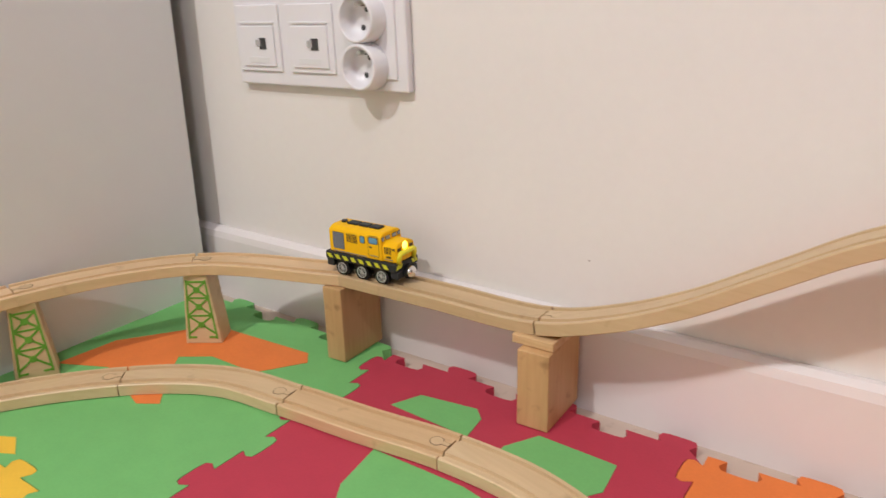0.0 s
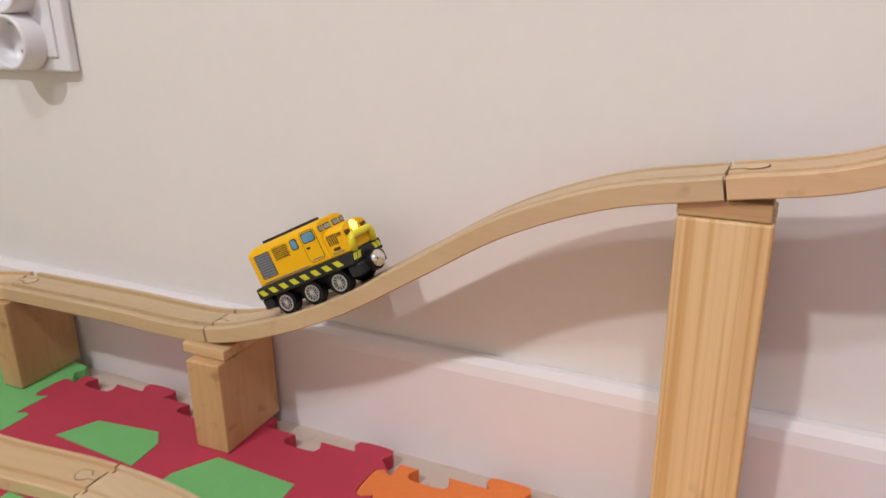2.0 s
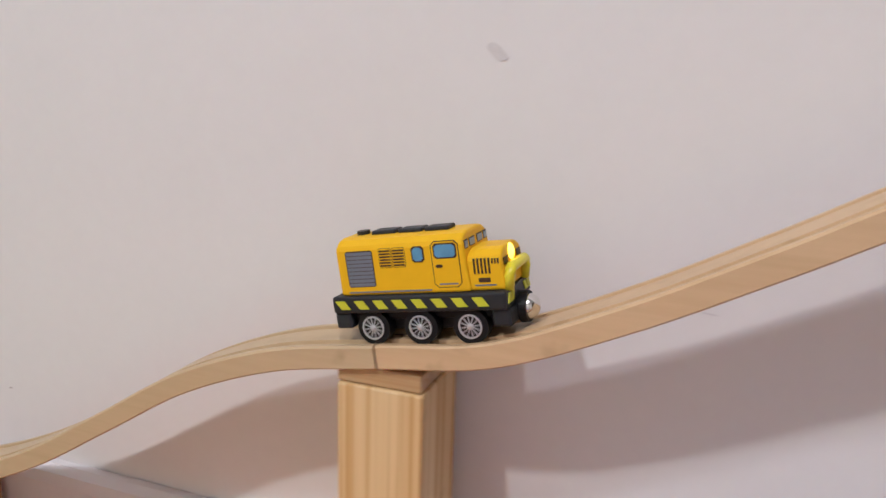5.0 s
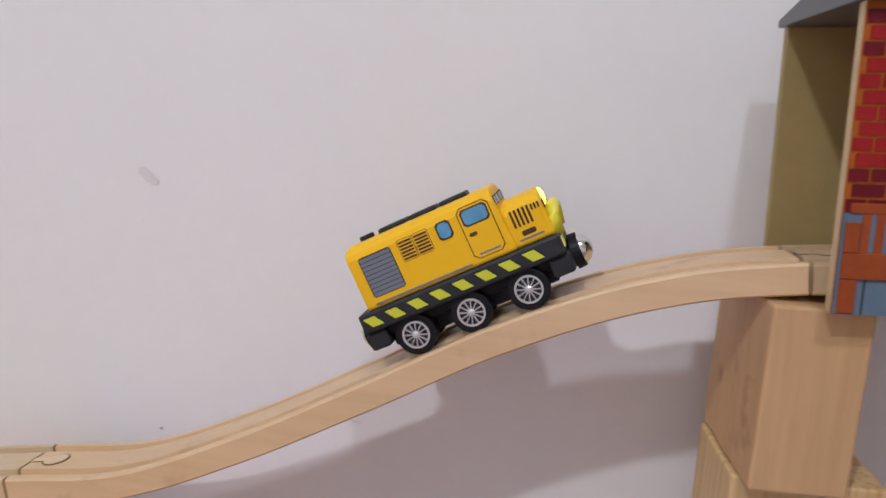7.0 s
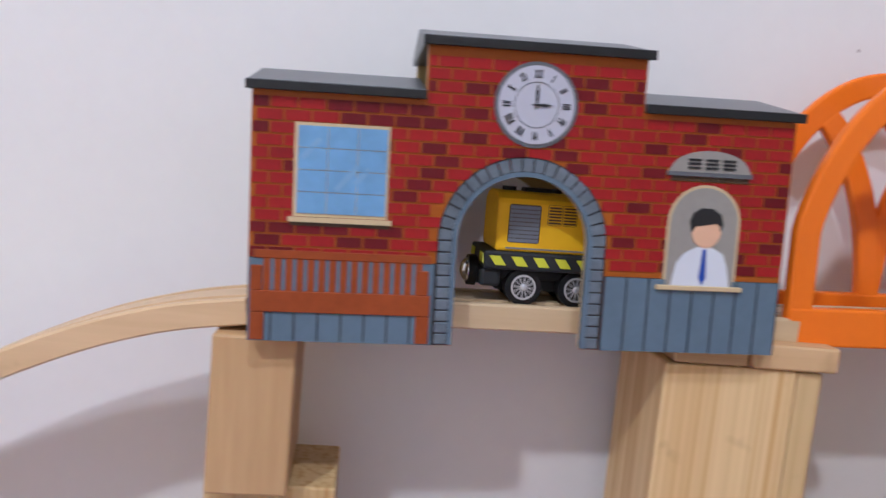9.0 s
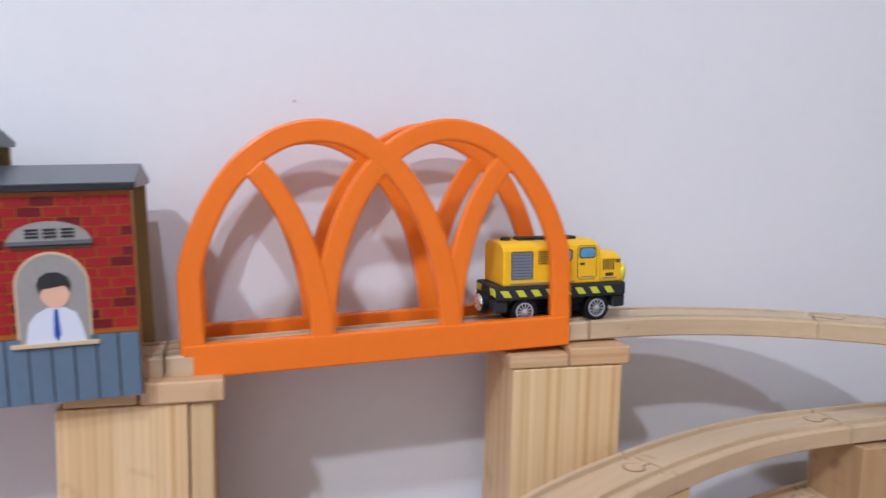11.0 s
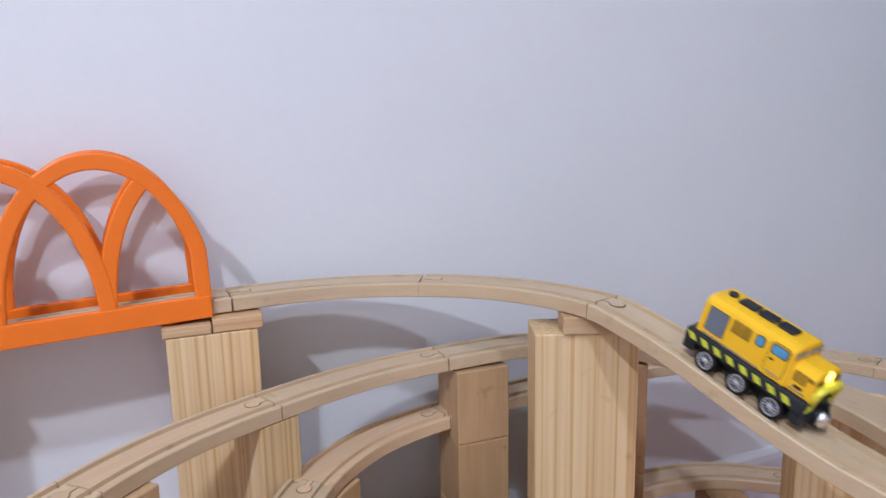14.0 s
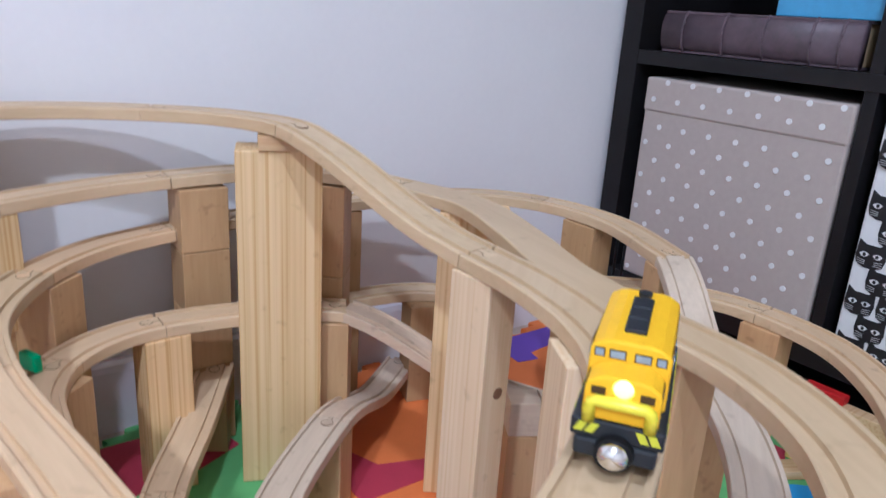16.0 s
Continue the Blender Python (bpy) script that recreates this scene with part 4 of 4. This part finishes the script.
# ---- shelf with boxes ----
def shelf():
    x = 2.135
    s = thing("open_shelf", pose(x, -0.016, -0.012), "tall black-brown open shelf unit with square compartments", "shelf")
    dep, cell, t = 0.39, 0.365, 0.037
    ys = [0.0, -(t + cell + 0.006), -(2 * (cell + 0.016) + t)]
    part("side_panel", box(0, dep, -t, 0, 0, 1.47, 0.001), BLACKBROWN, s)
    part("side_panel", box(0, dep, -(t + 3 * cell + 2 * 0.018) - t, -(t + 3 * cell + 2 * 0.018), 0, 1.47, 0.001), BLACKBROWN, s)
    for k in (1, 2):
        y = -(t + k * cell + (k - 1) * 0.018)
        part("upright", box(0.004, dep - 0.013, y - 0.018, y, 0.099, 1.43, 0.0006), BLACKBROWN, s)
    end = -(t + 3 * cell + 2 * 0.018)
    for k in range(5):
        z = 0.099 + k * 0.375
        part("board", box(0.001, dep, end, -t, z - (0.030 if k in (0, 4) else 0.022), z, 0.0006), BLACKBROWN, s)
    part("back_board", box(dep - 0.012, dep - 0.002, end, -t, 0.05, 1.43), BLACKBROWN, s)
    part("plinth", box(0.02, dep - 0.02, end, -t, 0.0, 0.0195), BLACKBROWN, s)
    return x


SX = shelf()


def storage_box(y0, z0, mat, label, dots=None):
    # soft box whose front faces the room
    m = pose(SX + 0.004, y0, z0)
    b = thing("storage_box", m, label, "storage box", "fabric storage boxes")
    w, h = 0.334, 0.334
    part("body", box(0, 0.36, -w, 0, 0, h - 0.045, 0.004), mat, b, "", False)
    top = part("folded_rim", box(-0.0025, 0.36, -w - 0.001, 0.001, h - 0.054, h, 0.004), mat, b)
    return b, w, h


def dotted_box():
    b, w, h = storage_box(-0.079, 0.0878, TAUPE, "taupe fabric storage box with white dots on the shelf")
    me = finish(tube(0.0043, (-0.0007, 0, 0), (0.001, 0, 0), 14), "dot", WHITE_DOT)
    for r in range(11):
        for c in range(8):
            y = -0.012 - c * 0.0465 - (0.0232 if r % 2 else 0)
            z = 0.012 + r * 0.0272
            if y < -w + 0.008 or h - 0.064 < z < h - 0.048:
                continue
            ob = part("dot", me, None, b)
            ob.matrix_basis = pose(-0.0006, y, z)
    for z, shift in ((h - 0.034, 0.0), (h - 0.006, 0.0232)):
        for c in range(7):
            ob = part("dot", me, None, b)
            ob.matrix_basis = pose(-0.0030, -0.018 - shift - c * 0.0465 if shift + c * 0.0465 < 0.305 else -0.012, z)


def cat_box():
    b, w, h = storage_box(-0.453, 0.0878, WHITE_DOT, "white fabric storage box printed with black cat faces")
    head = [(-0.0190, -0.003), (-0.0165, -0.014), (-0.007, -0.0185), (0.007, -0.0185), (0.0165, -0.014), (0.0190, -0.003), (0.0175, 0.0185), (0.0085, 0.0125), (-0.0085, 0.0125), (-0.0175, 0.0185)]

    def face_mesh(pts, x0, x1, mat, name):
        bm = bmesh.new()
        a = [bm.verts.new((x0, u, v)) for u, v in pts]
        c = [bm.verts.new((x1, u, v)) for u, v in pts]
        bm.faces.new(a), bm.faces.new(c[::-1])
        for i in range(len(a)):
            j = (i + 1) % len(a)
            bm.faces.new((a[i], a[j], c[j], c[i]))
        return finish(bm, name, mat)
    heads = face_mesh(head, -0.0006, 0.001, INK, "printed_cat")
    eyes = face_mesh([(-0.0060, 0.0012), (-0.0030, 0.0034), (0.0, 0.0040), (0.0030, 0.0034), (0.0060, 0.0012), (0.0030, -0.0022), (0.0, -0.0030), (-0.0030, -0.0022)], -0.0012, -0.0005, WHITE_DOT, "printed_eye")
    pupils = face_mesh([(u * 0.0021, 0.0006 + v * 0.0027) for u, v in arc(0, 0, 1, 1, 0, 330, 10)], -0.0016, -0.0005, INK, "printed_pupil")
    lines = bmesh.new()
    for sgn in (-1, 1):
        for k in range(3):
            a = [lines.verts.new((-0.0012, sgn * u, v)) for u, v in ((0.0055, -0.0085 - k * 0.0022), (0.0160, -0.0070 - k * 0.0030), (0.0160, -0.0078 - k * 0.0030), (0.0055, -0.0095 - k * 0.0022))]
            lines.faces.new(a if sgn < 0 else a[::-1])
    bmesh.ops.solidify(lines, geom=lines.faces[:], thickness=0.0004)
    whiskers = finish(lines, "printed_whiskers", WHITE_DOT)
    rnd = random.Random(4)
    for r in range(10):
        for c in range(8):
            y, z = -0.022 - c * 0.0405 - (0.0200 if r % 2 else 0) + rnd.uniform(-0.001, 0.001), 0.020 + r * 0.0325
            if y < -w + 0.02:
                continue
            ob = part("printed_cat", heads, None, b)
            ob.matrix_basis = pose(-0.0032 if z > h - 0.075 else -0.0004, y, z, 0, 0, 0)
            for e in (-0.0085, 0.0085):
                eye = part("printed_eye", eyes, None, ob)
                eye.matrix_basis = pose(0, e, -0.0015)
                pupil = part("printed_pupil", pupils, None, ob)
                pupil.matrix_basis = pose(0, e * 0.94, -0.0015)
            part("printed_whiskers", whiskers, None, ob)


dotted_box()
cat_box()


def book():
    b = thing("old_book", pose(SX + 0.014, -0.088, 0.4628), "thick brown leather-bound book lying on its side", "book")
    part("cover", box(0, 0.22, -0.31, 0, 0, 0.004, 0.001), LEATHER, b)
    part("cover", box(0, 0.22, -0.31, 0, 0.058, 0.062, 0.001), LEATHER, b)
    spine = bmesh.new()
    pts = [(0.004, 0.0), (-0.004, 0.008), (-0.007, 0.020), (-0.008, 0.031), (-0.007, 0.042), (-0.004, 0.054), (0.004, 0.062), (0.012, 0.058), (0.012, 0.004)]
    a, c = ([spine.verts.new((x, y, z)) for x, z in pts] for y in (0.0, -0.31))
    spine.faces.new(a), spine.faces.new(c[::-1])
    for i in range(len(pts)):
        spine.faces.new((a[i], a[(i + 1) % len(pts)], c[(i + 1) % len(pts)], c[i]))
    part("spine", spine, LEATHER, b, "", True)
    part("pages", box(0.012, 0.215, -0.305, -0.005, 0.004, 0.058), CREAM, b)
    for y in (-0.04, -0.11, -0.175, -0.245, -0.285):
        part("raised_band", wire([(x - 0.0006, y, z) for x, z in pts[:7]], 0.0022), LEATHER, b)
    c = thing("blue_book", pose(SX + 0.03, -0.262, 0.5253), "flat light blue book on the brown book", "book")
    part("cover", box(0, 0.2, -0.155, 0, 0, 0.03, 0.0015), BLUE_SPINE, c)
    part("pages", box(0.003, 0.197, -0.1555, -0.0005, 0.004, 0.026), CREAM, c)


book()


# small red and black toy stand by the wall, and a green clip on the ring track
def toy_stand():
    s = thing("toy_signal_stand", pose(1.950, -0.2235, 0.0005), "small red and black plastic toy stand", "toy")
    part("foot", box(-0.025, 0.025, -0.018, 0.018, 0, 0.004, 0.001), BLACK, s)
    for x in (-0.009, 0.009):
        part("post", tube(0.0022, (x, 0, 0.004), (x, 0, 0.215), 10), BLACK, s)
    part("cap", box(-0.016, 0.016, -0.012, 0.012, 0.215, 0.226, 0.003), RED_TOY, s)


toy_stand()
# a board along the foot of the shelf with a red block on it, and offcuts on the mat
plank(2.118, -0.520, 0.0005, 0.022, 0.340, 0.0340, 2)
solid("red_toy_block", box(-0.009, 0.009, -0.028, 0.028, 0, 0.012, 0.002), RED_TOY, pose(2.118, -0.470, 0.0350, 0, 0, 2), "flat red plastic toy block on a board", "toy block")
plank(1.955, -0.520, 0.0010, 0.050, 0.026, 0.0120, -30)
plank(1.990, -0.520, 0.0010, 0.006, 0.050, 0.0450, 8, LEMON_WOOD)
solid("green_clip", box(-0.004, 0.004, -0.011, 0.011, 0, 0.016, 0.002), GREEN_TOY, pose(1.208, -0.214, 0.1925, 0, 0, 25), "small bright green plastic clip on the track", "toy")


# ---- locomotive ----
def locomotive():
    o = thing("toy_locomotive", Matrix(), "yellow and dark grey battery toy diesel locomotive, headlight on", "toy locomotive")
    w = 0.0165
    # body profile in x and z, rounded over the width
    def hull(x0, x1, z0, z1, half, top, name, mat, front=0.0, label=""):
        bm = bmesh.new()
        prof = [(-half, z0), (-half, z1 - 0.0056), (-half + 0.0009, z1 - 0.0034), (-half + 0.0046, z1 - 0.0009), (-top * 0.48, z1), (top * 0.48, z1),
                (half - 0.0046, z1 - 0.0009), (half - 0.0009, z1 - 0.0034), (half, z1 - 0.0056), (half, z0)]
        a = [bm.verts.new((x0, y, z)) for y, z in prof]
        c = [bm.verts.new((x1 - front * (z - z0) / (z1 - z0), y, z)) for y, z in prof]
        bm.faces.new(a), bm.faces.new(c[::-1])
        for i in range(len(prof)):
            j = (i + 1) % len(prof)
            bm.faces.new((a[i], a[j], c[j], c[i]))
        return part(name, bm, mat, o, label, False, 0.0013)
    body = hull(-0.0385, 0.0270, 0.0262, 0.0552, w, w, "body", YELLOW, 0.0018)
    nose = hull(0.0255, 0.0425, 0.0262, 0.0462, 0.0150, 0.0150, "nose", YELLOW, 0.0012)
    chassis = part("chassis", box(-0.0432, 0.0432, -0.0185, 0.0185, 0.0172, 0.0262, 0.0012), CHARCOAL, o, "dark grey chassis with yellow warning stripes")
    part("underframe", box(-0.036, 0.036, -0.0095, 0.0095, 0.0060, 0.0172, 0.001), BLACK, chassis)
    part("wheel_housing", box(-0.0360, 0.0360, -0.0125, 0.0125, 0.0120, 0.0172, 0.001), BLACK, chassis)
    for x in (-0.0395, 0.0395):
        part("end_block", box(x - 0.0045, x + 0.0045, -0.0165, 0.0165, 0.0085, 0.0172, 0.0015), CHARCOAL, chassis)
    stripe = finish(slab([(-0.0008, 0), (0.0042, 0), (0.0012, 0.0042), (-0.0038, 0.0042)], -0.0003, 0.0003), "stripe", STRIPE)
    for sgn in (-1, 1):
        for k in range(8):
            ob = part("stripe", stripe, None, chassis)
            ob.matrix_basis = pose(-0.0375 + k * 0.0098, sgn * 0.01865, 0.0195) @ Matrix.Diagonal((sgn * -1, 1, 1, 1))
    fs = finish(slab([(-0.0022, 0), (0.0012, 0), (0.0034, 0.0042), (0.0, 0.0042)], -0.0003, 0.0003), "stripe", STRIPE)
    for y, k in ((-0.0150, 1), (-0.0105, 1), (0.0105, -1), (0.0150, -1)):
        for x in (0.0434, -0.0434):
            ob = part("stripe", fs, None, chassis)
            ob.matrix_basis = pose(x, y, 0.0200, 0, 0, 90 if k > 0 else -90)
    # wheels
    tyre = finish(tube(0.0085, (0, -0.0032, 0), (0, 0.0032, 0), 32), "tyre", BLACK)
    rim = bmesh.new()
    ring_o = arc(0, 0, 0.0054, 0.0054, 0, 360, 29)
    strip(ring_o, 0.0008, -0.0040, -0.0030, rim)
    for k in range(12):
        a = radians(30 * k)
        strip([(0.001 * math.cos(a), 0.001 * math.sin(a)), (0.0052 * math.cos(a), 0.0052 * math.sin(a))], 0.00048, -0.0038, -0.0031, rim)
    ball(0.0017, (0, -0.0036, 0), rim, 12, (1, 0.6, 1))
    rim = finish(rim, "rim", SILVER)
    wheels = []
    for x in (-0.0250, 0.0, 0.0250):
        for sgn in (-1, 1):
            wheel = part("wheel", tyre, None, o, "black wheel with silver spokes")
            wheel.matrix_basis = pose(x, sgn * 0.0128, 0.0083, 0, 0, 0 if sgn < 0 else 180)
            part("rim", rim, None, wheel)
            wheels.append((wheel, x, sgn))
        part("axle", tube(0.0012, (x, -0.012, 0.0083), (x, 0.012, 0.0083), 8), STEEL, chassis)
    # roof panels
    for x0, x1 in ((-0.0245, -0.0125), (-0.0105, 0.0010), (0.0030, 0.0145)):
        part("roof_panel", box(x0, x1 + 0.0006, -0.0047, 0.0047, 0.0545, 0.0572, 0.0008), CHARCOAL, body, "dark grey roof panel")
    part("roof_vent", tube(0.0032, (-0.0310, 0, 0.0545), (-0.0310, 0, 0.0572), 18), CHARCOAL, body)
    # printed details on both sides
    for sgn in (-1, 1):
        y = sgn * w

        def tag(name, pts, mat, lift, base=body, yy=None):
            yv = (yy if yy is not None else y)
            return part(name, slab(pts, yv + sgn * lift, yv - sgn * 0.0004), mat, base)

        def rect(x0, x1, z0, z1, r=0.0012):
            return ([(x0 + r, z0), (x1 - r, z0), (x1, z0 + r), (x1, z1 - r), (x1 - r, z1), (x0 + r, z1), (x0, z1 - r), (x0, z0 + r)])
        tag("grille_outline", rect(-0.0335, -0.0192, 0.0306, 0.0493, 0.0008), LINE, 0.00015)
        for k in range(9):
            tag("grille_slat", [(-0.0331, 0.0310 + k * 0.00200), (-0.0196, 0.0310 + k * 0.00200), (-0.0196, 0.03265 + k * 0.00200), (-0.0331, 0.03265 + k * 0.00200)], GRILLE, 0.0003)
        for cx in (-0.0128, -0.0060):
            tag("louvre_outline", rect(cx - 0.0033, cx + 0.0033, 0.0400, 0.0500, 0.0006), LINE, 0.00012)
            tag("louvre_field", rect(cx - 0.0031, cx + 0.0031, 0.0402, 0.0498, 0.0005), YELLOW, 0.0002)
            for k in range(6):
                tag("louvre", [(cx - 0.0028, 0.0407 + k * 0.00148), (cx + 0.0028, 0.0407 + k * 0.00148), (cx + 0.0028, 0.0416 + k * 0.00148), (cx - 0.0028, 0.0416 + k * 0.00148)], LINE, 0.0003)
        tag("window_frame", rect(0.0005, 0.0067, 0.0420, 0.0500), LINE, 0.0002)
        tag("window_pane", rect(0.0012, 0.0060, 0.0427, 0.0493), GLASSY, 0.0004)
        tag("door_outline", rect(0.0101, 0.0234, 0.0288, 0.0520, 0.002), LINE, 0.00012)
        tag("door", rect(0.0105, 0.0230, 0.0292, 0.0516, 0.0018), YELLOW, 0.0002)
        tag("window_frame", rect(0.0113, 0.0224, 0.0432, 0.0508), LINE, 0.0003)
        tag("window_pane", rect(0.0120, 0.0217, 0.0439, 0.0501), GLASSY, 0.0005)
        tag("door_handle", rect(0.0118, 0.0152, 0.0388, 0.0404, 0.0006), LINE, 0.0004)
        tag("sill_line", rect(-0.0340, 0.0085, 0.0275, 0.0283, 0.0003), GRILLE, 0.0002)
        tag("door_line", rect(0.0125, 0.0215, 0.0302, 0.0310, 0.0003), GRILLE, 0.0003)
        for k in range(3):
            tag("side_vent", rect(0.0372 + k * 0.0013, 0.0380 + k * 0.0013, 0.0392, 0.0418, 0.0002), LINE, 0.0002, nose, sgn * 0.0150)
        for k in range(5):
            tag("nose_louvre", [(0.0287 + k * 0.0017, 0.0345), (0.0296 + k * 0.0017, 0.0345), (0.0296 + k * 0.0017, 0.0420), (0.0287 + k * 0.0017, 0.0420)], LINE, 0.0002, nose, sgn * 0.0150)
        tag("nose_line", rect(0.0285, 0.0385, 0.0285, 0.0293, 0.0003), GRILLE, 0.0002, nose, sgn * 0.0150)
        tag("nose_hatch", rect(0.0305, 0.0360, 0.0303, 0.0325, 0.0004), LINE, 0.00015, nose, sgn * 0.0150)
    # cab front windows above the nose
    for y0, y1 in ((-0.0140, -0.0108), (-0.0080, -0.0022), (0.0022, 0.0080), (0.0108, 0.0140)):
        for grow, mat, lift in ((0.0006, LINE, 0.0002), (0.0, GLASS_GREY, 0.0005)):
            x = 0.0270 - 0.0018 * 0.8 + lift
            part("cab_window", box(x - 0.0012, x, y0 - grow, y1 + grow, 0.0474 - grow, 0.0505 + grow), mat, body)
    xf = 0.0425 - 0.0008
    for y in (-0.0095, 0.0095):
        part("front_vent", box(xf - 0.001, xf + 0.0004, y - 0.0028, y + 0.0028, 0.0378, 0.0412), LINE, nose)
    part("headlight", ball(0.0043, (0.0410, 0, 0.0416), None, 20, (0.42, 1, 1)), GLOW, nose, "glowing yellow headlight", True)
    # guard bar
    q = [(0.0440, -0.0120, 0.0258), (0.0452, -0.0120, 0.0325), (0.0455, -0.0115, 0.0347), (0.0456, -0.0098, 0.0360), (0.0456, 0.0098, 0.0360), (0.0455, 0.0115, 0.0347), (0.0452, 0.0120, 0.0325), (0.0440, 0.0120, 0.0258)]
    part("guard_bar", wire([(x - 0.0015, y, z) for x, y, z in q], 0.0026, 12), LEMON, o, "bright yellow guard bar", True)
    # magnetic couplers
    for sgn in (-1, 1):
        cup = part("coupler", tube(0.0066, (sgn * 0.0400, 0, 0.0138), (sgn * 0.0442, 0, 0.0138), 26, 0.0066), BLACK, o, "magnetic coupler with steel ball")
        part("collar", tube(0.0080, (sgn * 0.0440, 0, 0.0138), (sgn * 0.0476, 0, 0.0138), 26, 0.0077), BLACK, cup)
        part("magnet", ball(0.0064 if sgn > 0 else 0.0060, (sgn * 0.0474, 0, 0.0138), None, 24, (0.75 if sgn > 0 else 0.6, 1, 1)), STEEL, cup, "", True)
    return o, wheels


LOCO, WHEELS = locomotive()
# the upper works are a little longer and lower than they were first drawn
rolling = {w for w, x, s in WHEELS} | {c for w, x, s in WHEELS for c in w.children}
for ob in LOCO.children_recursive:
    if ob in rolling:
        continue
    if ob.matrix_basis == Matrix():
        ob.data.transform(Matrix.Diagonal((1.03, 1.0, 0.935, 1)))
    else:
        p = ob.location
        ob.location = (p.x * 1.03, p.y, p.z * 0.935)


# ---- what moves ----
RUN = [(0.0, 0.032), (0.5, 0.112), (1.0, 0.19), (1.5, 0.27), (2.0, 0.334), (2.5, 0.386), (3.0, 0.434), (3.5, 0.47), (4.0, 0.514), (4.2, 0.532), (6.3, 0.798), (7.0, 0.85), (7.5, 0.898), (8.0, 0.96), (9.0, 1.122), (10.0, 1.293), (10.2, 1.33), (12.3, 1.652), (12.5, 1.684), (13.0, 1.762), (13.5, 1.84), (14.0, 1.955), (14.5, 2.112), (15.0, 2.184), (15.5, 2.252), (16, 2.332)]


def motions():
    """The locomotive runs along the main line; its wheels roll with it."""
    lengths = [0.0]
    for a, b in zip(main_line, main_line[1:]):
        lengths.append(lengths[-1] + (b - a).length)

    def at(s):
        i = min(max(int(np.searchsorted(lengths, s)) - 1, 0), len(main_line) - 2)
        u = (s - lengths[i]) / (lengths[i + 1] - lengths[i])
        return main_line[i].lerp(main_line[i + 1], u)
    times = [k * 0.25 for k in range(65)]
    ts, ss = [r[0] for r in RUN], [r[1] for r in RUN]
    rows, travel = [], []
    for t in times:
        s = float(np.interp(t, ts, ss))
        a, b, c = at(s - 0.025), at(s + 0.025), at(s)
        d = (b - a).normalized()
        side = d.cross(Vector((0, 0, 1))).normalized()
        up = side.cross(d)
        # the outer wheels carry it on a hollow, the middle ones on a crest
        lift = max(0.0, ((a + b) / 2 - c).dot(up))
        base = c + up * (lift - 0.0004)
        m = Matrix((d, -side, up)).transposed().to_4x4()
        m.translation = base
        rows.append((t, m))
        travel.append(s)
    walk(LOCO, rows)
    # one turn of a wheel is 52 mm of track; rows close enough to keep each step small
    steps = [k / 10 for k in range(161)]
    for wheel, x, sgn in WHEELS:
        wrows = []
        for t in steps:
            ang = (float(np.interp(t, ts, ss)) / 0.0083)
            wrows.append((t, pose(x, sgn * 0.0128, 0.0083, 0, 0, 0 if sgn < 0 else 180) @ pose(0, 0, 0, 0, math.degrees(ang) * (1 if sgn < 0 else -1), 0)))
        walk(wheel, wrows)


motions()
